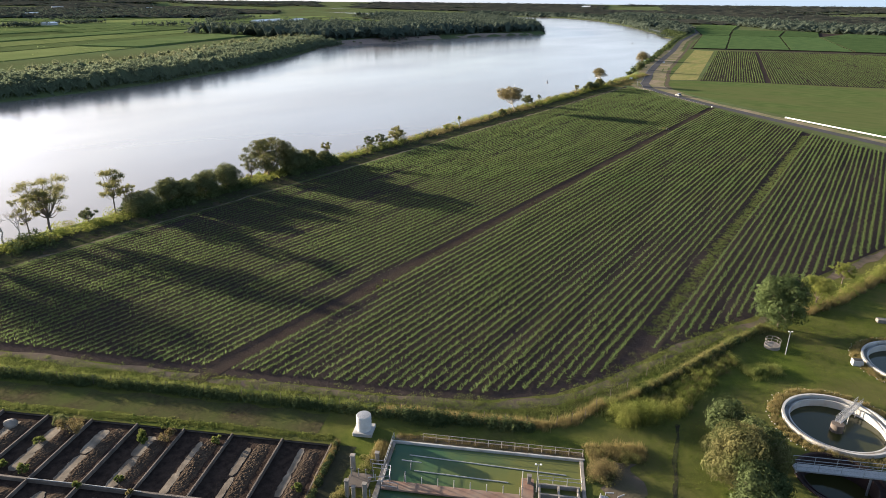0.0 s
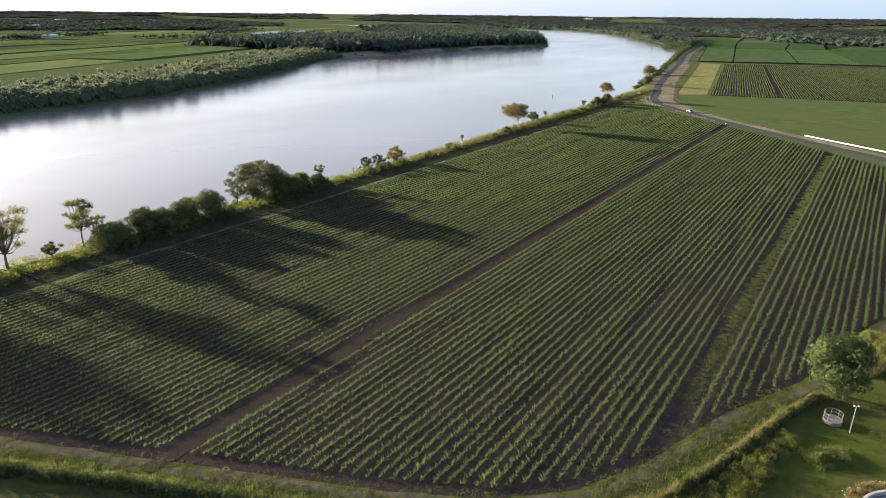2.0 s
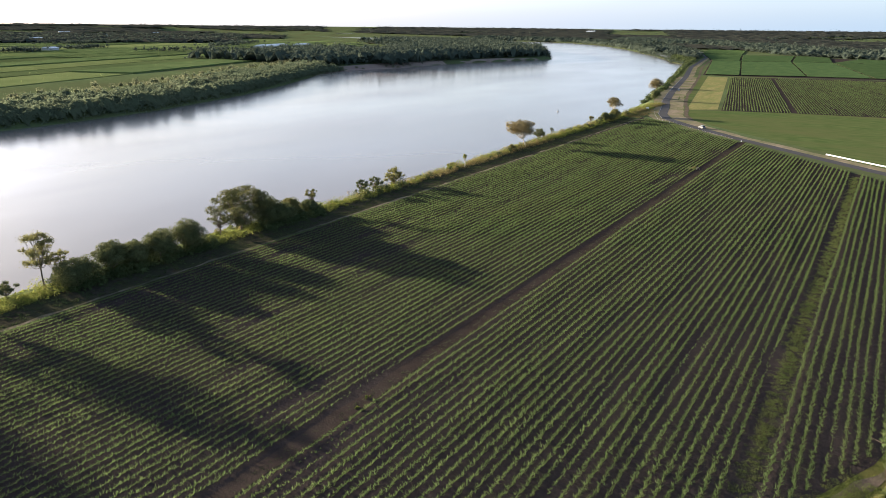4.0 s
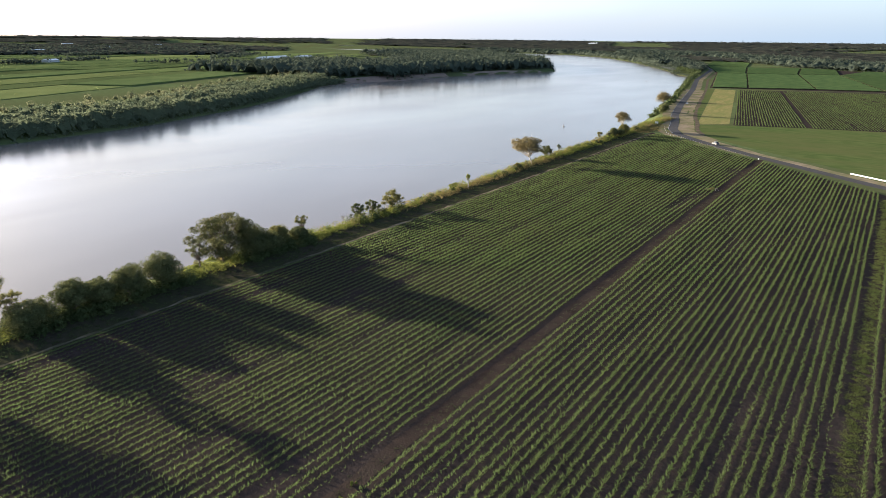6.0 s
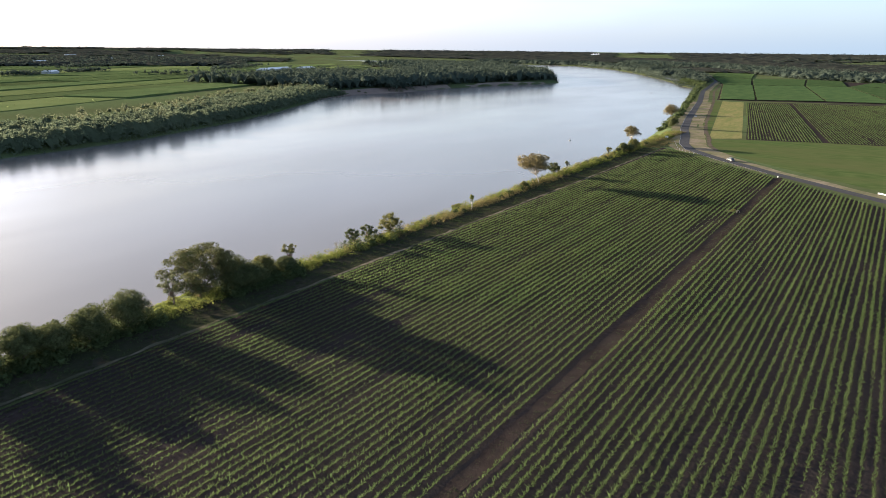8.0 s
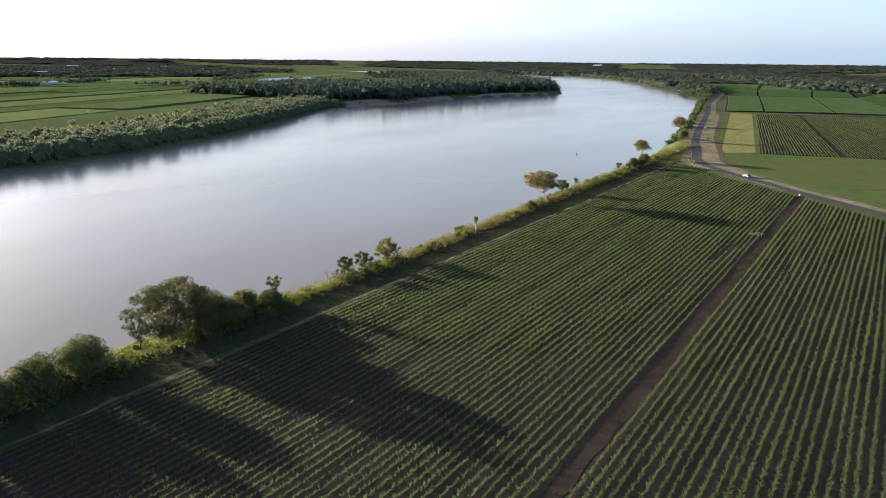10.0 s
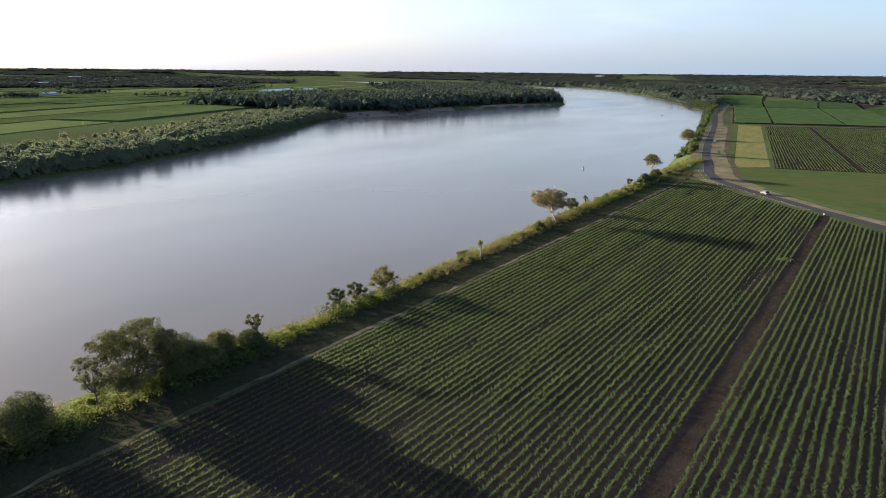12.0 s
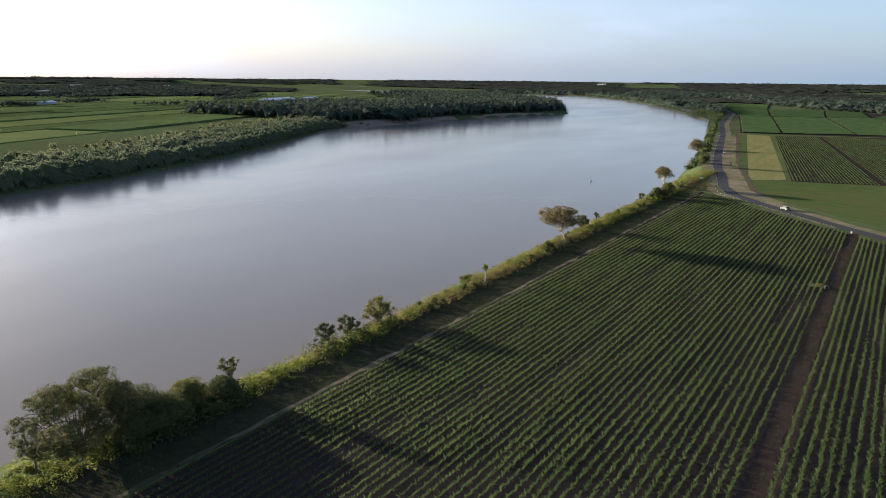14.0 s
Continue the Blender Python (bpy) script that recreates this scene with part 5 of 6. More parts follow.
def bush(u, v, h, w, leaf, label, seed, z=0.0, world=False, n=12, size=0.12):
    p = Vector((u, v, z)) if world else at(u, v, z)
    root = empty("bush", p.x, p.y, z)
    tagged(root, label, "bush")
    r = np.random.default_rng(seed)
    bm = bmesh.new()
    cents = []
    for k in range(n):
        a, rad = r.uniform(0, 2 * math.pi), w * math.sqrt(r.random()) * 0.75
        c = Vector((math.cos(a) * rad, math.sin(a) * rad, h * r.uniform(0.3, 0.85) * (1 - 0.35 * (rad / w) ** 2)))
        cents.append(c)
        tube(bm, [(0, 0, -0.2), c * 0.5 + Vector((0, 0, 0.1 * h)), c], [0.035 * h ** 0.5, 0.025 * h ** 0.5, 0.01], 4)
    part("stems", bm, BARK, root)
    lots = []
    for c in cents:
        m = int(300 * r.uniform(0.4, 1.4))
        q = r.normal(size=(m, 3))
        q /= np.linalg.norm(q, axis=1)[:, None]
        q *= (r.random(m) ** 0.75)[:, None]
        k = r.uniform(0.45, 1.35)
        lots.append(leaf_tris(np.array(c) + q * (w * 0.32 * k, w * 0.32 * k, h * 0.24 * k), size * 0.42, r))
    v_, f_ = join(lots)
    v_[:, 2] = np.maximum(v_[:, 2], 0.02)
    mesh_object("foliage", v_, f_, leaf, root)


for k, (u, v, h, w, leaf, label) in enumerate((
        (-37.9, -4.3, 2.5, 2.2, BROWN_WEED, "tall brown dry weeds growing in a drying bed"), (-40.3, -3.2, 1.6, 1.0, TREE_LEAF, "green weeds growing in a drying bed"),
        (-40.5, -6.6, 0.7, 0.8, WEED, "low green weeds growing in a drying bed"), (-41.4, -11.0, 1.0, 0.7, WEED, "bright green weed tuft in a drying bed"),
        (-38.7, -11.2, 1.1, 0.7, WEED, "bright green weed tuft in a drying bed"), (-29.4, -3.9, 1.2, 0.6, WEED, "bright green weed tuft in a drying bed"),
        (-28.8, -4.6, 1.0, 0.6, WEED, "bright green weed tuft in a drying bed"), (-26.2, -3.9, 1.7, 1.3, BROWN_WEED, "olive brown shrub growing in a drying bed"),
        (-27.6, -10.9, 0.6, 0.6, WEED, "low green weeds on a bed slab"), (-20.2, -3.4, 0.9, 0.7, WEED, "low green weeds growing in a drying bed"),
        (-8.2, -9.6, 1.1, 0.8, WEED, "green weed tuft in a drying bed"), (-27.3, -2.2, 0.8, 0.6, WEED, "green weeds on a bed wall"),
        (-31.0, -13.0, 0.9, 0.5, WEED, "weeds on the bed wall"), (-25.0, -13.0, 0.7, 0.4, DRY_LEAF, "dry weeds on the bed wall"))):
    bush(u, v, h, w, leaf, label, 60 + k, -0.33 if v > -12.4 and not (-2.3 < v) else 0.05)


def railing(name, pts, label, h=1.0, post=0.04, step=1.6, rails=(1.0, 0.5), mat=None, parent=None):
    """Posts and rails along points (in the works' directions, with z)."""
    root = parent or tagged(empty(name, ORIGIN.x, ORIGIN.y, 0, ANGLE), label, "railing")
    mat = mat or STEEL
    pts = [Vector(p) for p in pts]
    for a, b in zip(pts, pts[1:]):
        n = max(1, round((b - a).length / step))
        for k in range(n + 1):
            p = a.lerp(b, k / n)
            part("post", tube(bmesh.new(), [p, p + Vector((0, 0, h))], post, 6), mat, root)
        for z in rails:
            part("rail", tube(bmesh.new(), [a + Vector((0, 0, h * z)), b + Vector((0, 0, h * z))], post * 0.8, 6), mat, root)
    return root


# a thin pipe along the middle wall, and a block left in a bed
pipe_root = frame_at("bed_pipe", "thin pale pipe lying along the bed wall", "pipe", 0, 0)
part("pipe", tube(bmesh.new(), [(-37.0, BED_MID - 0.05, 0.16), (-30.5, BED_MID + 0.02, 0.17), (-24.0, BED_MID - 0.03, 0.16)], 0.045, 6), PALE, pipe_root)
block = frame_at("concrete_block", "rounded grey concrete block lying in a bed", "block", -46.2, -4.2, -0.33)
bm = bmesh.new()
bmesh.ops.create_icosphere(bm, subdivisions=2, radius=0.75)
for q in bm.verts:
    q.co = Vector((q.co.x * 1.2, q.co.y * 0.85, q.co.z * 0.75 + 0.3)) * (1 + 0.12 * noise.noise(q.co * 1.7))
part("block", bm, CONCRETE, block)


# the green settling basin
pool = frame_at("settling_basin", "rectangular concrete settling basin of green water", "basin", 0, 0)
for name, a, b, c, d, z1, mat in (("far_wall", -0.15, 22.0, -0.42, -0.16, 0.14, PALE), ("left_wall", -0.15, 0.4, -16, -0.51, 0.14, CONCRETE),
                                  ("right_wall", 21.45, 21.85, -16, -0.51, 0.14, CONCRETE), ("near_wall", -0.15, 22.0, -16.35, -16.01, 0.14, CONCRETE), ("floor", 0.0, 21.6, -16.0, -0.45, -2.2, CONCRETE)):
    bm = bmesh.new()
    box(bm, a, b, c, d, -2.4, z1, 0.03)
    part(name, bm, mat, pool)
bm = bmesh.new()
box(bm, 0.41, 21.44, -16, -0.51, -1.0, -0.12)
part("water", bm, GREEN_WATER, pool, "still green algae-laden water")
for u0, v0, u1, v1 in ((2.4, -2.3, 19.9, -3.0), (3.4, -4.8, 13.7, -5.1)):
    part("scum_pipe", tube(bmesh.new(), [(u0, v0, -0.08), (u1, v1, -0.08)], 0.06, 8), PALE, pool, "pale scum pipe lying on the water")
for u, v in ((2.6, -6.6), (2.9, -4.7)):
    part("valve_stand", tube(bmesh.new(), [(u, v, -0.5), (u + 0.15, v + 0.1, 1.1)], 0.06, 6), STEEL, pool)
part("crossbar", tube(bmesh.new(), [(2.0, -4.7, 1.1), (4.2, -4.8, 1.1)], 0.06, 6), STEEL, pool)
for name, a, b, c, d in (("long_walkway", 0.5, 15.0, -8.3, -7.0), ("cross_walkway", 15.1, 16.4, -15.9, -4.4)):
    bm = bmesh.new()
    box(bm, a, b, c, d, 0.0, 0.2, 0.02)
    part(name, bm, PATHWAY, pool, "red-brown painted walkway")
    bm = bmesh.new()
    box(bm, a + 0.2, b - 0.2, c + 0.25, d - 0.25, -2.3, -0.01)
    part("walkway_wall", bm, CONCRETE, pool)
for k in range(9):
    part("walkway_post", tube(bmesh.new(), [(1.2 + k * 1.72, -7.1, 0.2), (1.2 + k * 1.72, -7.1, 1.15)], 0.045, 6), PALE, pool)
for k in range(5):
    part("walkway_post", tube(bmesh.new(), [(15.2, -4.6 - k * 1.3, 0.2), (15.2, -4.6 - k * 1.3, 1.2)], 0.045, 6), PALE, pool)
# inlet chamber in the corner
for k, u in enumerate((17.0, 19.0, 21.0)):
    bm = bmesh.new()
    box(bm, u - 0.1, u + 0.12, -12, -5.3, -1.0, 0.35, 0.02)
    part("chamber_wall", bm, CONCRETE, pool)
for v in (-5.2, -6.7, -8.4):
    bm = bmesh.new()
    box(bm, 16.9, 21.25, v - 0.11, v + 0.11, -0.9, 0.36, 0.02)
    part("chamber_beam", bm, CONCRETE, pool)
railing("railing", [(0.6, -5.8, 0.3), (0.6, -8.6, 0.3), (2.4, -8.6, 0.3)], "pale tubular steel handrail beside the basin")
railing("railing", [(-1.3, -5.4, 0.3), (0.2, -5.4, 0.3), (0.2, -0.3, 0.3)], "pale tubular steel handrail beside the basin", 1.0, 0.035, 1.7, (1.0, 0.55))
railing("railing", [(-0.9, -6.2, 0.45), (1.1, -6.2, 0.45), (1.3, -7.8, 0.45), (-0.8, -8.4, 0.45)], "galvanised handrail round a sluice platform", 1.0, 0.04, 0.9)
railing("railing", [(3.5, 0.35, 0.0), (21.8, 0.25, 0.0)], "weathered brown-grey railing along the basin", 1.0, 0.032, 1.57, (1.0, 0.55), DEAD)
railing("railing", [(16.9, -5.0, 0.3), (21.4, -5.0, 0.3)], "steel handrail over the inlet chamber", 0.9, 0.04, 1.5)
for u, v, h, w in ((-3.0, -6.4, 2.4, 0.45), (-2.7, -9.8, 2.0, 0.4), (-1.9, -10.2, 1.6, 0.35), (-0.8, -9.9, 1.9, 0.4), (-0.9, -4.1, 1.2, 0.4), (15.9, -5.1, 1.1, 0.4)):
    root = frame_at("concrete_pillar", "weathered square concrete pillar beside the basin", "pillar", u, v)
    bm = bmesh.new()
    box(bm, -w / 2, w / 2, -w / 2, w / 2, -0.3, h, 0.03)
    box(bm, -w / 2 - 0.05, w / 2 + 0.05, -w / 2 - 0.05, w / 2 + 0.05, h, h + 0.12, 0.02)
    part("shaft", bm, CONCRETE, root)
deck = frame_at("sluice_platform", "grey steel sluice platform beside the basin", "platform", -1.6, -8.2)
bm = bmesh.new()
box(bm, -1.4, 1.0, -1.2, 0.9, 0.85, 1.0, 0.02)
part("deck", bm, BED_WALL, deck)
for x, y in ((-1.4, -1.3), (1.2, -1.3), (1.2, 1.1), (-1.4, 1.1)):
    part("leg", tube(bmesh.new(), [(x, y, -0.1), (x, y, 0.85)], 0.07, 6), STEEL, deck)
for k in range(4):
    part("spindle", tube(bmesh.new(), [(-1.2 + k * 0.8, 0.4, 1.0), (-1.2 + k * 0.8, 0.4, 2.0)], 0.05, 6), STEEL, deck)
    part("wheel", tube(bmesh.new(), [(-1.4 + k * 0.8, 0.4, 1.9), (-1.0 + k * 0.8, 0.4, 1.9)], 0.05, 6), RUST, deck)


def lamp_post(x, y, z, h, label):
    root = empty("lamp_post", x, y, z, 30)
    tagged(root, label, "lamp post")
    part("pole", tube(bmesh.new(), [(0, 0, -0.1), (0, 0, h)], [0.06, 0.045], 8), STEEL, root)
    part("bracket", tube(bmesh.new(), [(-0.3, 0, h), (0.3, 0, h + 0.05)], 0.03, 6), STEEL, root)
    for s in (-1, 1):
        bm = bmesh.new()
        box(bm, s * 0.26 - 0.1, s * 0.26 + 0.1, -0.08, 0.08, h + 0.02, h + 0.14, 0.02)
        part("lamp_head", bm, WHITE, root)


p = at(16.7, -6.3)
lamp_post(p.x, p.y, 0.2, 3.4, "slim grey lamp post on the basin walkway")
lamp_post(-3.0, 97.0, 0.0, 3.8, "slim grey lamp post on the lawn")
# pumps and pipework
for u, v, turn in ((23.6, -6.4, 0), (24.8, -6.9, 30), (23.0, -7.6, 80)):
    root = frame_at("pump", "small grey pump with pipes on bare ground", "pump", u, v, 0, turn)
    part("casing", tube(bmesh.new(), [(-0.45, 0, 0.35), (-0.3, 0, 0.35), (0.3, 0, 0.35), (0.5, 0, 0.35)], [0.16, 0.26, 0.26, 0.12], 10), STEEL, root)
    bm = bmesh.new()
    box(bm, -0.5, 0.5, -0.3, 0.3, 0, 0.1, 0.02)
    part("plinth", bm, CONCRETE, root)
    part("pipe", tube(bmesh.new(), [(0.1, 0, 0.5), (0.1, 0, 1.1), (0.9, 0, 1.15)], 0.07, 6), STEEL, root)

# water tank on its slab
tank = frame_at("water_tank", "pale grey cylindrical water tank on a square concrete slab", "tank", -3.75, 1.0)
bm = bmesh.new()
box(bm, -1.15, 1.15, -1.15, 1.15, -0.2, 0.4, 0.04)
part("slab", bm, PALE, tank, "pale concrete plinth")
part("shell", lathe(bmesh.new(), [(0.01, 0.4), (0.88, 0.4), (0.88, 2.25), (0.86, 2.3), (0.01, 2.3)], 40), TANK_GREY, tank, smooth=False)
part("lid", lathe(bmesh.new(), [(0.01, 2.305), (0.84, 2.305), (0.82, 2.34), (0.01, 2.38)], 32), STEEL, tank, "grey patterned lid")
for z in (0.9, 1.4, 1.9):
    part("hoop", lathe(bmesh.new(), [(0.88, z), (0.9, z), (0.9, z + 0.05), (0.88, z + 0.05)], 40), TANK_GREY, tank)


# wire fence round the works
def fence(pts, label, h=1.5):
    root = tagged(empty("wire_fence", ORIGIN.x, ORIGIN.y, 0, ANGLE), label, "fence")
    pts = [Vector((*p, 0)) for p in pts]
    for i, q in enumerate(pts):
        part("post", tube(bmesh.new(), [q - Vector((0, 0, 0.2)), q + Vector((0.03, 0.02, h))], 0.035, 6), BED_WALL, root)
        if i:
            for z in (0.4, 0.9, h - 0.08):
                part("wire", tube(bmesh.new(), [pts[i - 1] + Vector((0, 0, z)), q + Vector((0, 0, z))], 0.006, 3), RUST, root)


FENCE = [(u, 5.1) for u in np.arange(-60, 18, 2.6)] + [(19.0, 5.6), (20.8, 6.4), (22.5, 7.6), (24.0, 10.0), (26.0, 12.7), (28.5, 15.5), (31.5, 19), (34.5, 22.5)]
fence(FENCE, "old timber-post wire fence overgrown with weeds")

# overgrown fence lines, dry grass
L2 = lambda pts: [tuple(at(u, v)[:2]) for u, v in pts]
grass("fence_weeds", along(L2([(-64, 6.1), (-30, 5.9), (-4, 5.3)]), 900, 0.9, 51, 0.3, 0.85, 0.3, 0.6), WEED, "rank green grass over the fence", 28, 0.026, 51)
clumps("fence_creeper", [(x, y, 0, rr, h) for x, y, z, rr, h in along(L2([(-64, 5.2), (-30, 5.0), (-4, 4.5), (8, 4.4), (16, 4.3)]), 470, 0.5, 52, 0.8, 1.65, 0.4, 0.8)], DARK_LEAF,
       "dark creeper smothering the fence", "undergrowth", 125, 0.115, seed=52)
grass("edge_weeds", along(L2([(-64, 7.9), (-30, 7.6), (-2, 6.6)]), 1700, 2.6, 53, 0.06, 0.24, 0.3, 0.7), WEED, "bright green grass along the field edge", 28, 0.03, 53)
grass("edge_weeds", along(L2([(-2, 6.9), (18, 8.3), (23, 12.4)]), 900, 2.4, 54, 0.06, 0.25, 0.3, 0.8), WEED, "bright green weeds along the field edge", 28, 0.025, 54)
grass("edge_weeds", along([(-24, 69), (-19.6, 79), (-15, 92), (-9.4, 103)], 1000, 2.4, 55, 0.06, 0.28, 0.3, 0.8), WEED, "bright green weeds along the field edge", 28, 0.027, 55)
grass("fence_grass", along(L2([(-3, 5.3), (17, 5.3), (21, 6.8), (25, 11.5)]), 520, 0.7, 56, 0.3, 0.85), DRY_LEAF, "dry tan grass along the fence", 34, 0.016, 56)
grass("tall_dry_grass", along([(-21.5, 68.5), (-18.5, 73), (-15.6, 80), (-13, 88), (-10.5, 96), (-6.5, 104)], 300, 0.4, 57, 0.5, 1.2, 0.3, 0.5), MEADOW,
      "tall dry yellow grass along the fence", 44, 0.022, 57)
WALL_LINE = [(-17.8, 74.8), (-15.2, 81), (-12.4, 89), (-10, 96), (-7.2, 103.4)]
clumps("fence_thicket", along(WALL_LINE, 190, 0.35, 86, 0.8, 1.45, 0.35, 0.6), MEADOW, "golden-green creeper smothering the old fence", "undergrowth", 170, 0.1, seed=86)
clumps("fence_thicket", along(WALL_LINE, 110, 0.3, 87, 0.6, 1.2, 0.35, 0.6), DARK_LEAF, "dark creeper smothering the old fence", "undergrowth", 150, 0.12, seed=87)
clumps("bramble", along([(-18.6, 67.6), (-16.6, 69.6), (-14.4, 71.2)], 64, 2.0, 88, 1.5, 2.9, 0.6, 1.2), VINE_LEAF, "rounded golden-green scrub at the fence corner", "undergrowth", 420, 0.065, seed=88)
clumps("bramble", along([(-19.5, 68), (-15.8, 72), (-13.4, 77)], 60, 2.0, 58, 0.3, 0.8, 0.5, 1.0), OLIVE_LEAF, "olive scrub tangled in long grass", "undergrowth", 150, 0.075, seed=58)
clumps("bramble", along([(-13.2, 72), (-12.2, 79), (-11.2, 85), (-9.4, 91)], 100, 1.8, 59, 0.7, 1.6, 0.5, 1.0), VINE_LEAF, "green and yellow scrub beside the lawn", "undergrowth", 240, 0.065, seed=59)
grass("tall_dry_grass", along([(-12.5, 75), (-11.6, 84), (-9.6, 91)], 90, 1.5, 60, 0.4, 0.9), DRY_LEAF, "yellow seeding grass beside the lawn", 44, 0.02, 60)
clumps("bramble", along([(-2, 116), (3, 126), (9, 143), (20, 168)], 170, 1.4, 61, 1.0, 2.2, 0.6, 1.1), VINE_LEAF, "overgrown fence line of green scrub", "undergrowth", 110, 0.14, seed=61)
grass("tall_dry_grass", along([(-2, 114), (3, 124), (9, 141), (20, 166)], 420, 1.2, 62, 0.7, 1.4), DRY_LEAF, "dry grass along the overgrown fence", 36, 0.026, 62)
clumps("bramble", along([(-18.5, 60.8), (-16.5, 58.8), (-15.6, 56)], 34, 1.8, 63, 0.25, 0.7, 0.4, 0.8), MEADOW, "dry olive scrub beside the basin", "undergrowth", 150, 0.11, seed=63)
grass("tall_dry_grass", along(L2([(22.6, 0.6), (25.5, 1.6), (28.8, 2.0)]), 200, 1.2, 64, 0.4, 0.9), DRY_LEAF, "dry golden grass beside the basin", 50, 0.016, 64)
clumps("bramble", along(L2([(22.6, -3.0), (23.6, -2.4), (24.6, -1.6)]), 34, 1.3, 75, 0.8, 2.3, 0.5, 0.9), BROWN_WEED, "tall olive-brown dry scrub beside the basin", "undergrowth", 420, 0.055, seed=75)
clumps("bramble", along(L2([(26.2, 0.4), (28.2, 0.8)]), 16, 1.0, 76, 0.5, 1.1, 0.5, 0.8), MEADOW, "golden-green scrub beside bare ground", "undergrowth", 300, 0.055, seed=76)
grass("pool_edge_grass", along(L2([(0.5, 0.7), (11, 0.6), (21.6, 0.5)]), 420, 0.5, 77, 0.08, 0.3, 0.2, 0.4), BROWN_WEED, "dry brown grass under the basin railing", 30, 0.014, 77)
grass("tall_dry_grass", along(L2([(-0.9, -1), (-1.0, -4)]), 200, 0.7, 65, 0.25, 0.7), DRY_LEAF, "dry grass beside the basin wall", 40, 0.015, 65)
clumps("bramble", along(L2([(-1.9, -3.8), (-2.2, -6.2), (-3.6, -11)]), 26, 0.9, 66, 0.4, 1.0, 0.4, 0.7), MEADOW, "golden-green scrub beside pillars", "undergrowth", 300, 0.06, seed=66)
clumps("bramble", along(L2([(0.5, 4.2), (4.0, 4.0), (5.5, 4.2)]), 40, 0.8, 67, 0.9, 1.9, 0.6, 1.1), DARK_LEAF, "dark green bush on the fence", "undergrowth", 160, 0.13, seed=67)
grass("bed_verge", along(L2([(-62, -1.0), (-30, -0.9), (-7, -0.9)]), 1700, 0.55, 68, 0.08, 0.2, 0.15, 0.4), WEED, "bright grass edge along the drying beds", 28, 0.024, 68)
grass("bed_end_weeds", along(L2([(-6.3, -1.6), (-6.4, -8), (-6.5, -15)]), 150, 0.25, 73, 0.25, 0.6, 0.2, 0.4), BROWN_WEED, "dry brown weeds along the bed end wall", 44, 0.016, 73)
clumps("bed_end_creeper", along(L2([(-6.2, -1.6), (-6.3, -8), (-6.4, -15)]), 40, 0.2, 74, 0.4, 0.8, 0.3, 0.5), DARK_LEAF, "dark creeper over the bed end wall", "undergrowth", 120, 0.12, seed=74)
grass("lawn_tufts", along([(-8, 60), (-10, 76), (-5, 88), (0, 98), (6, 118)], 6000, 11.0, 69, 0.04, 0.13, 0.4, 1.1), LAWN_BLADE, "uneven tufts on the lawn", 11, 0.034, 69)
grass("lawn_tufts", along(L2([(-62, 3.4), (-30, 3.2), (0, 2.8), (22, 2.5)]), 1800, 2.2, 70, 0.04, 0.12, 0.5, 1.2), LAWN_BLADE, "rough grass between fence and beds", 18, 0.02, 70)
grass("tall_meadow_grass", along([(-20, 67.6), (-15.8, 74), (-13.6, 80)], 150, 1.9, 83, 0.3, 0.75, 0.4, 0.9), WEED, "rank green grass among scrub", 50, 0.02, 83)
grass("tall_meadow_grass", along([(-13.4, 71.5), (-12.2, 79), (-11, 86), (-9.2, 91.5)], 150, 1.4, 84, 0.3, 0.75, 0.4, 0.9), WEED, "rank green grass beside the lawn", 50, 0.02, 84)
grass("hump_grass", along([(-7.0, 88.4), (-3.2, 91.9)], 130, 1.3, 85, 0.4, 0.85, 0.4, 0.8), WEED, "long golden-green grass on a hump", 44, 0.02, 85)
clumps("grass_hump", along([(-6.4, 88.8), (-3.8, 91.5)], 26, 0.8, 71, 0.5, 0.9, 0.6, 1.0), WEED, "rounded hump of long green grass", "grass", 150, 0.12, seed=71)

tree("tree", -5.2, 106.2, 0, 9.4, 4.8, 901, BUSH_DARK, BARK, "dense round dark green tree beside the lawn", 16, 560, 0.26, 0.18, 0.0, 0.85)
tree("tree", -0.9, 117.2, 0, 6.2, 2.8, 902, VINE_LEAF, BARK, "light green leafy tree beside the lawn", 10, 330, 0.18, 0.3, 0.35, 0.8)
tree("tree", 2.2, 131.5, 0, 4.2, 2.2, 903, VINE_LEAF, BARK, "small light green tree at the field edge", 8, 300, 0.18, 0.3, 0.35, 0.7)
tree("tree", -3.0, 63.0, 0, 8.2, 4.6, 904, BUSH_LEAF, BARK, "large olive-green bushy tree on the lawn", 17, 760, 0.2, 0.15, 0.03, 0.8)
tree("tree", -1.2, 59.5, 0, 7.0, 3.6, 905, DARK_LEAF, BARK, "dark bushy tree on the lawn", 13, 520, 0.2, 0.15, 0.03, 0.8)
# added to shade the tank; stands over the larger bush's dark side
tree("tree", -2.6, 67.6, 0, 6.4, 3.4, 907, DARK_LEAF, BARK, "dark green bushy tree added against a larger one to shade the tank", 13, 520, 0.2, 0.12, 0.0, 0.85)
tree("tree", -6.6, 71.4, 0, 4.8, 3.0, 906, DARK_LEAF, BARK, "low dark bushy tree on the lawn", 11, 380, 0.2, 0.15, 0.0, 0.8)


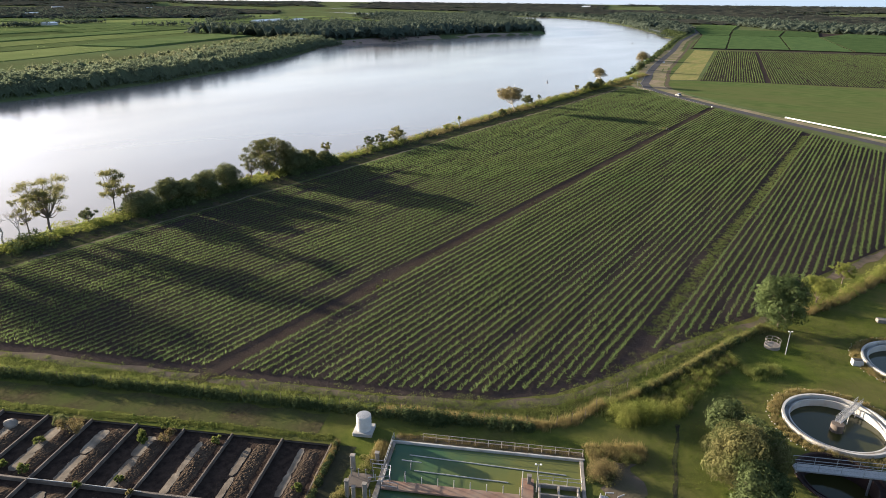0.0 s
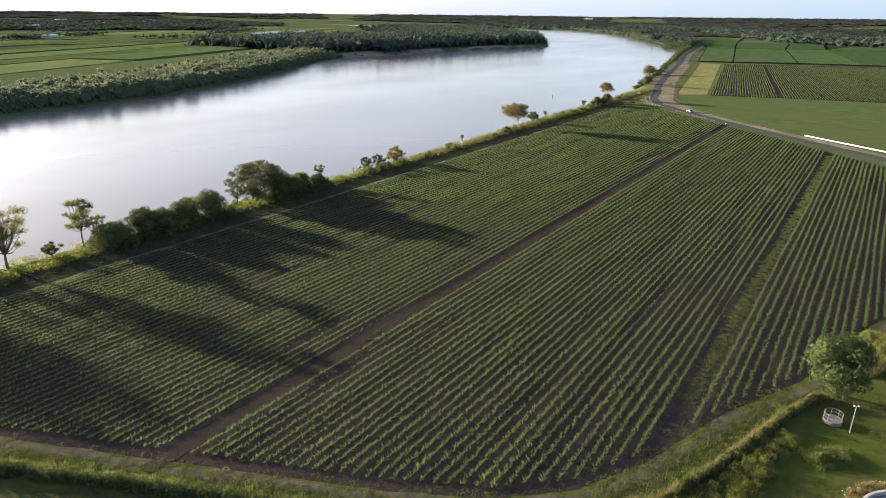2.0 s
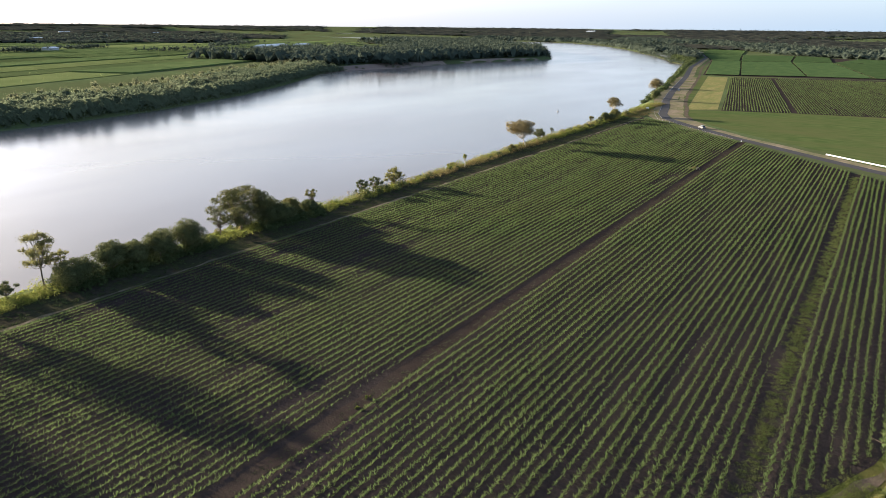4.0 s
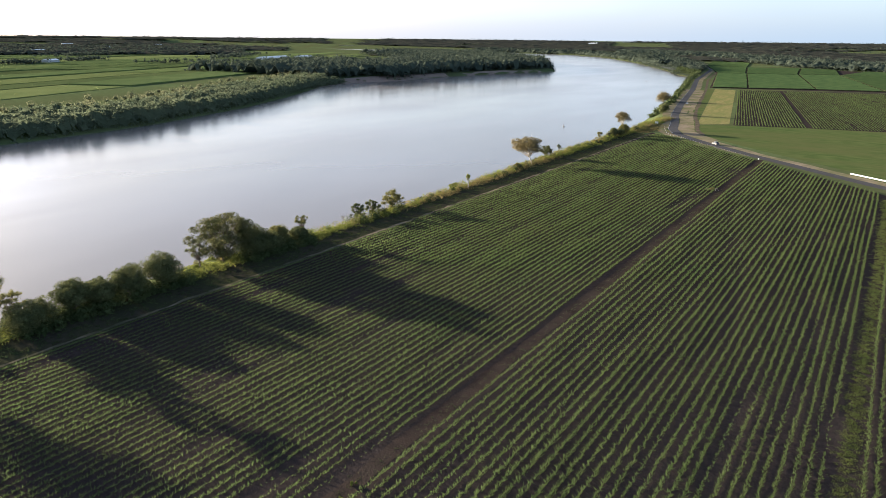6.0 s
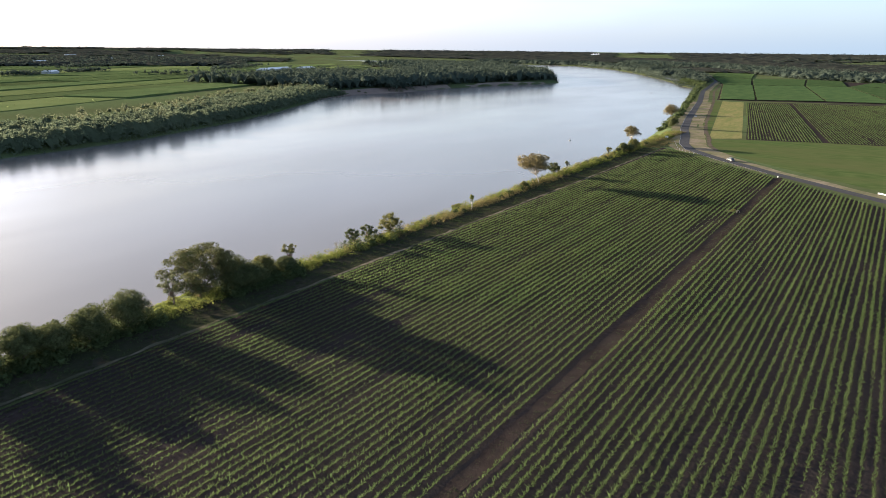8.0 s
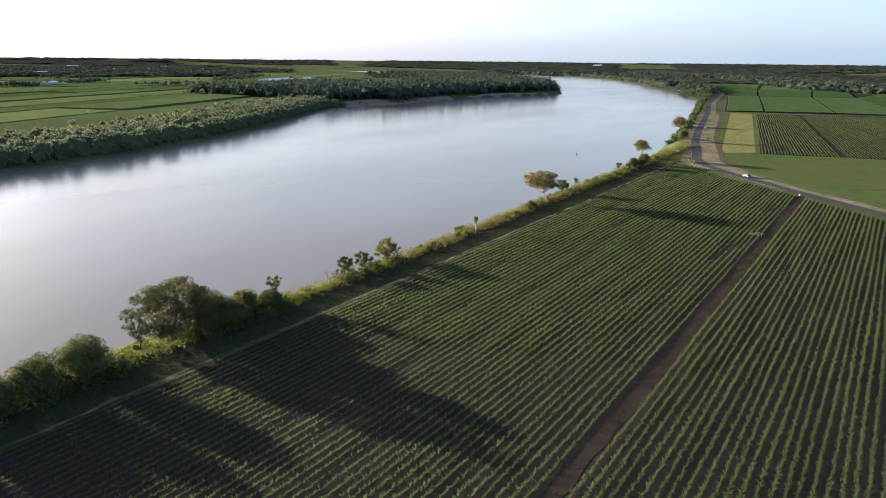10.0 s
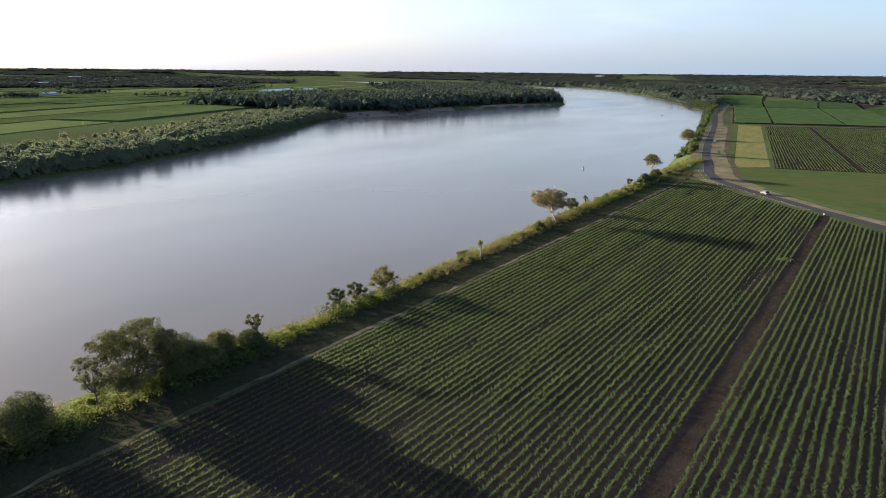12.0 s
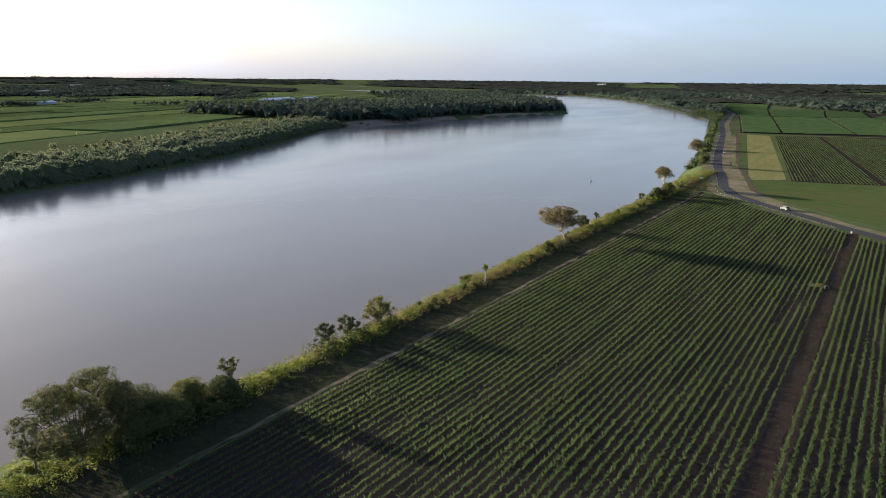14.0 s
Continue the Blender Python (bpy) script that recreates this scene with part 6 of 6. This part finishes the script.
# round clarifiers
def clarifier(x, y, r, water, label, wall, depth=-0.75, rim=0.5):
    root = empty("clarifier", x, y, 0)
    tagged(root, label, "clarifier", "round clarifiers")
    part("wall", lathe(bmesh.new(), [(r - 0.28, -2.4), (r, -2.4), (r, rim), (r - 0.28, rim)], 72), wall, root)
    part("launder", lathe(bmesh.new(), [(r - 0.95, -2.35), (r - 0.80, -2.35), (r - 0.80, rim - 0.28), (r - 0.95, rim - 0.28)], 72), wall, root)
    part("launder_floor", lathe(bmesh.new(), [(r - 0.82, -0.35), (r - 0.27, -0.35), (r - 0.27, -0.2), (r - 0.82, -0.2)], 72), wall, root)
    part("water", lathe(bmesh.new(), [(0.01, depth - 0.3), (r - 0.94, depth - 0.3), (r - 0.94, depth), (0.01, depth)], 48), water, root, "dark green still water")
    part("floor", lathe(bmesh.new(), [(0.01, -2.5), (r, -2.5), (r, -2.4), (0.01, -2.4)], 32), CONCRETE, root)
    return root


c1 = clarifier(4.6, 81.8, 6.2, DARK_WATER, "round pale concrete clarifier with a steel bridge", PALE)
clarifier(13.2, 103.8, 7.0, DARK_WATER, "round pale concrete clarifier with still water", PALE)
clarifier(5.6, 70.75, 4.55, DARK_WATER, "round brown steel tank under a walkway", MAROON, -1.9, 0.2)
part("centre_well", lathe(bmesh.new(), [(0.01, -0.9), (0.72, -0.9), (0.72, 0.3), (0.01, 0.3)], 28), BED_WALL, c1, "brown steel centre well")
deck_bars = bmesh.new()
for s in (-0.3, 0.3):
    box(deck_bars, -0.2, 6.4, s - 0.03, s + 0.03, 0.5, 0.62)
for k in range(30):
    box(deck_bars, -0.15 + k * 0.22, -0.05 + k * 0.22, -0.26, 0.26, 0.58, 0.61)
bridge = part("bridge_deck", deck_bars, STEEL, c1, "pale steel access bridge")
bridge.matrix_basis = pose(0.0, 0.0, 0.0, 0, 0, 72)
for s in (-0.3, 0.3):
    for z in (1.0, 1.35):
        part("bridge_rail", tube(bmesh.new(), [(-0.2, s, z), (6.4, s, z)], 0.024, 6), STEEL, bridge)
    for k in range(8):
        part("bridge_post", tube(bmesh.new(), [(-0.2 + k * 0.94, s, 0.7), (-0.2 + k * 0.94, s, 1.35)], 0.022, 6), STEEL, bridge)
    for k in range(7):
        part("brace", tube(bmesh.new(), [(-0.2 + k * 0.94, s, 0.7), (0.74 + k * 0.94, s, 1.0)], 0.018, 4), STEEL, bridge)
    for k in (2, 4):
        part("bridge_leg", tube(bmesh.new(), [(k * 1.2, s, -2.3), (k * 1.2, s, 0.55)], 0.05, 6), PALE, bridge)
# bridge over the brown tank
walk_root = empty("tank_walkway", 1.0, 69.1, 0, 24.5)
tagged(walk_root, "grey steel walkway with handrails over a tank", "walkway")
part("deck", box(bmesh.new(), 0, 16, -0.6, 0.6, 0.75, 0.95, 0.02), STEEL, walk_root)
for s in (-0.58, 0.58):
    for z in (1.45, 1.95):
        part("rail", tube(bmesh.new(), [(0, s, z), (16, s, z)], 0.035, 6), STEEL, walk_root)
    for k in range(8):
        part("post", tube(bmesh.new(), [(0.05 + k * 2.27, s, 0.9), (0.05 + k * 2.27, s, 1.95)], 0.035, 6), STEEL, walk_root)
for k in (0.4, 8.0, 15.5):
    part("leg", tube(bmesh.new(), [(k, 0, -0.2 if k < 1 or k > 15 else -2.3), (k, 0, 0.76)], 0.12, 8), STEEL, walk_root)
# control box
root = empty("control_box", 5.9, 99.8, 0, 20)
tagged(root, "white concrete chamber beside the clarifier", "chamber")
part("body", box(bmesh.new(), -0.7, 0.7, -0.5, 0.5, -0.1, 0.8, 0.04), PALE, root)
part("lid", box(bmesh.new(), -0.55, 0.55, -0.36, 0.36, 0.8, 0.85, 0.01), RUBBER, root)
root = empty("control_box", 8.6, 117.5, 0, 20)
tagged(root, "small pale concrete chamber on the lawn", "chamber")
part("body", box(bmesh.new(), -0.7, 0.7, -0.5, 0.5, -0.1, 0.6, 0.04), CONCRETE, root)
# round platform
root = empty("round_platform", -5.0, 98.4, 0)
tagged(root, "small round weathered concrete platform with handrail", "platform")
part("base", lathe(bmesh.new(), [(0.01, -0.1), (1.1, -0.1), (1.1, 0.4), (0.01, 0.4)], 36), CONCRETE, root)
part("kerb", lathe(bmesh.new(), [(0.98, 0.4), (1.1, 0.4), (1.1, 0.5), (0.98, 0.5)], 36), CONCRETE, root)
for z in (0.9, 1.35):
    part("rail", lathe(bmesh.new(), [(1.04, z), (1.08, z), (1.08, z + 0.04), (1.04, z + 0.04)], 36, radians(-30), radians(285)), CONCRETE, root)
for k in range(8):
    a = radians(-30 + 45 * k)
    part("post", tube(bmesh.new(), [(1.06 * math.cos(a), 1.06 * math.sin(a), 0.45), (1.06 * math.cos(a), 1.06 * math.sin(a), 1.4)], 0.028, 6), CONCRETE, root)
# stones and dry grass round the clarifiers
r = np.random.default_rng(77)
rock = bmesh.new()
bmesh.ops.create_icosphere(rock, subdivisions=1, radius=0.095)
for v in rock.verts:
    v.co *= 1 + 0.25 * noise.noise(v.co * 7)
    v.co.z *= 0.7
first = None
ring_grass = []
for x, y, rr, n in ((4.6, 81.8, 7.8, 76), (13.2, 103.8, 8.4, 60)):
    for k in range(n):
        a = 2 * math.pi * (k + r.uniform(-0.3, 0.3)) / n
        q = rr + r.normal(0, 0.12)
        if math.hypot(x + math.cos(a) * q - 5.6, y + math.sin(a) * q - 70.75) < 5.0:
            continue
        m = pose(x + math.cos(a) * q, y + math.sin(a) * q, 0.06, 0, 0, r.uniform(0, 360))
        if first is None:
            first = part("stone", rock, STONE)
            tagged(first, "white painted stone edging the clarifier bed", "stone", "white edging stones")
            first.matrix_basis = m
        else:
            copy_thing(first, m)
    for k in range(700):
        a, q = r.uniform(0, 2 * math.pi), r.uniform(rr - 1.35, rr - 0.05)
        ring_grass.append((x + math.cos(a) * q, y + math.sin(a) * q, 0, r.uniform(0.15, 0.4), r.uniform(0.2, 0.65)))
grass("clarifier_grass", ring_grass, DRY_LEAF, "long dry grass round the clarifiers", 28, 0.021, 78)

# ---------------------------------------------------------------- road furniture and small things
pipe = empty("white_pipeline", 0, 0)
tagged(pipe, "long white pipeline beside the road on low stands", "pipeline")
line = [(-31, 329), (-10, 313.5), (8, 300), (60, 255)]
for (ax, ay), (bx, by) in zip(line, line[1:]):
    n = max(1, round(math.hypot(bx - ax, by - ay) / 6))
    for k in range(n):
        p, q = Vector((ax, ay, 0.75)).lerp(Vector((bx, by, 0.75)), k / n), Vector((ax, ay, 0.75)).lerp(Vector((bx, by, 0.75)), (k + 1) / n)
        part("pipe_length", tube(bmesh.new(), [p, q.lerp(p, 0.004)], 0.26, 10), WHITE, pipe)
        part("stand", box(bmesh.new(), p.x - 0.25, p.x + 0.25, p.y - 0.25, p.y + 0.25, -0.1, 0.52, 0.02), CONCRETE, pipe)


def car(x, y, turn, label, paint):
    root = empty("car", x, y, 0.09, turn)
    tagged(root, label, "car")
    bm = bmesh.new()
    box(bm, -2.1, 2.1, -0.86, 0.86, 0.32, 0.88, 0.12)
    part("body", bm, paint, root)
    bm = bmesh.new()
    g = bmesh.ops.create_cube(bm, size=1.0)
    for v in g["verts"]:
        top = v.co.z > 0
        v.co = Vector((v.co.x * (2.0 if top else 2.9) - 0.25, v.co.y * (1.3 if top else 1.6), 1.45 if top else 0.86))
    bmesh.ops.bevel(bm, geom=bm.edges[:], offset=0.08, segments=1, affect="EDGES")
    part("cabin", bm, GLASS, root)
    part("roof", box(bmesh.new(), -1.2, 0.7, -0.62, 0.62, 1.44, 1.50, 0.02), paint, root)
    for sx in (-1.35, 1.35):
        for sy in (-0.8, 0.8):
            w = part("wheel", tube(bmesh.new(), [(sx, sy - 0.1, 0.33), (sx, sy + 0.1, 0.33)], 0.33, 14), RUBBER, root)
            part("rim", tube(bmesh.new(), [(sx, sy - 0.11, 0.33), (sx, sy + 0.11, 0.33)], 0.2, 10), STEEL, w)
    for sy in (-0.6, 0.6):
        part("headlight", box(bmesh.new(), 2.06, 2.13, sy - 0.16, sy + 0.16, 0.6, 0.75, 0.02), WHITE, root)


car(-90.5, 377.5, 135, "silver car on the asphalt road", CAR_SILVER)
car(-157, 588, 103, "white car on the asphalt road", WHITE)

root = tagged(empty("road_sign", -138.0, 440.5, 0, 12), "plain white sign board on two posts beside the road bend", "sign")
part("board", box(bmesh.new(), -0.95, 0.95, -0.03, 0.03, 0.55, 1.75, 0.02), WHITE, root)
for sx in (-0.7, 0.7):
    part("post", tube(bmesh.new(), [(sx, 0.07, -0.2), (sx, 0.07, 1.8)], 0.04, 8), STEEL, root)
clumps("corner_scrub", along([(-140, 396), (-137, 410), (-139, 424), (-142, 438)], 130, 4.0, 91, 0.4, 1.3, 0.6, 1.4), OLIVE_LEAF, "rough olive scrub at the field corner", "undergrowth", 90, 0.24, seed=91)
grass("corner_grass", along([(-135, 396), (-133, 410), (-135, 424), (-139, 445)], 420, 5.0, 92, 0.2, 0.6, 0.4, 1.0), DRY_LEAF, "dry grass at the field corner", 14, 0.09, 92)
# guide posts and marker boards round the bend
first = None
for k in range(9):
    t = k / 8
    x, y = (-130 + 20 * t, 429 - 40 * t - 8 * math.sin(math.pi * t))
    m = pose(x, y, 0, 0, 0, 40)
    if first is None:
        first = tagged(empty("guide_post", 0, 0), "white roadside guide post with dark band", "guide post", "guide posts round the bend")
        part("post", box(bmesh.new(), -0.07, 0.07, -0.04, 0.04, -0.1, 0.85, 0.02), WHITE, first)
        part("band", box(bmesh.new(), -0.08, 0.08, -0.05, 0.05, 0.62, 0.74), RUBBER, first)
        first.matrix_basis = m
    else:
        copy_thing(first, m)
# marker at the end of the dirt track, and the heap beside it
root = empty("marker_drum", -66.0, 345.5, 0)
tagged(root, "white marker drum at the end of a dirt track", "drum")
part("drum", lathe(bmesh.new(), [(0.01, 0), (0.24, 0), (0.24, 0.6), (0.01, 0.6)], 20), WHITE, root)
root = empty("irrigation_hydrant", -67.6, 269.5, 0)
tagged(root, "pale irrigation hydrant beside the dirt track", "hydrant")
part("riser", tube(bmesh.new(), [(0, 0, -0.1), (0, 0, 0.9)], 0.16, 10), CONCRETE, root)
part("elbow", tube(bmesh.new(), [(0, 0, 0.85), (0.5, 0.1, 0.9), (0.9, 0.1, 0.3)], 0.14, 8), CONCRETE, root)
bush(-69.0, 270.5, 1.0, 1.0, DRY_LEAF, "dry weeds round a hydrant", 95, 0, True, 8, 0.14)
bush(-67.6, 84.6, 0.5, 0.5, WEED, "green weed tuft on the dirt track", 96, 0, True, 7, 0.12)
bush(-67.2, 82.0, 0.45, 0.5, WEED, "green weed tuft on the dirt track", 97, 0, True, 7, 0.12)
root = tagged(empty("earth_heap", -69.6, 271.4, 0, 20), "low heap of pale dug earth beside a hydrant", "heap")
bm = bmesh.new()
bmesh.ops.create_grid(bm, x_segments=22, y_segments=16, size=0.5)
for q in bm.verts:
    x, y = q.co.x, q.co.y
    fall = max(0.0, 1 - (2.1 * x) ** 2 - (2.1 * y) ** 2)
    q.co = Vector((x * 4.6, y * 3.0, fall * (0.5 + 0.5 * noise.noise(Vector((x * 9, y * 9, 4)))) * 0.8 - 0.03))
part("mound", bm, SANDY, root)
# river buoys
def buoy(x, y, wide, label, paint):
    root = empty("buoy", x, y, WATER_Z)
    tagged(root, label, "buoy")
    part("float", lathe(bmesh.new(), [(0.01, -0.3), (0.92 * wide, -0.3), (wide, 0.1), (0.77 * wide, 0.35), (0.01, 0.4)], 18), paint, root)
    part("mast", tube(bmesh.new(), [(0, 0, 0.35), (0, 0, 1.4)], [0.2, 0.08], 8), RUST, root)
    part("topmark", lathe(bmesh.new(), [(0.01, 1.4), (0.22, 1.4), (0.22, 1.7), (0.01, 1.7)], 10), RUST, root)


buoy(-194.5, 431.7, 0.65, "small pale channel buoy with a dark mast", PALE)
buoy(-300.8, 949.0, 1.3, "broad dark mooring buoy far up the river", RUST)
# sand flat on the far shore
def draped(name, line, width, mat, label, category):
    vs, fs = [], []
    pts = []
    for (ax, ay), (bx, by) in zip(line, line[1:]):
        n = max(1, int(math.hypot(bx - ax, by - ay) / 6))
        pts += [(ax + (bx - ax) * k / n, ay + (by - ay) * k / n) for k in range(n)]
    m = 10
    for i, (x, y) in enumerate(pts):
        w = width * (0.35 + 0.65 * math.sin(math.pi * (i + 0.5) / len(pts)) ** 0.5) + 3 * noise.noise(Vector((i * 0.3, 0, 0)))
        for k in range(m + 1):
            xx = x - w * k / m
            vs.append((xx, y, max(ground_z(xx, y), WATER_Z - 0.5) + 0.12))
        if i:
            for k in range(m):
                a = (i - 1) * (m + 1) + k
                fs.append((a, a + 1, a + m + 2, a + m + 1))
    return tagged(mesh_object(name, vs, fs, mat), label, category, "", "structure")


draped("sand_flat", [(-545, 560), (-552, 600), (-560, 650), (-549, 730), (-548, 800), (-552, 860)], 42, BEACH, "pinkish brown sand flat on the far shore", "sand")
draped("sand_flat", [(-552, 880), (-540, 960), (-518, 1060), (-506, 1110)], 16, BEACH, "narrow sandy shore under the headland wood", "sand")
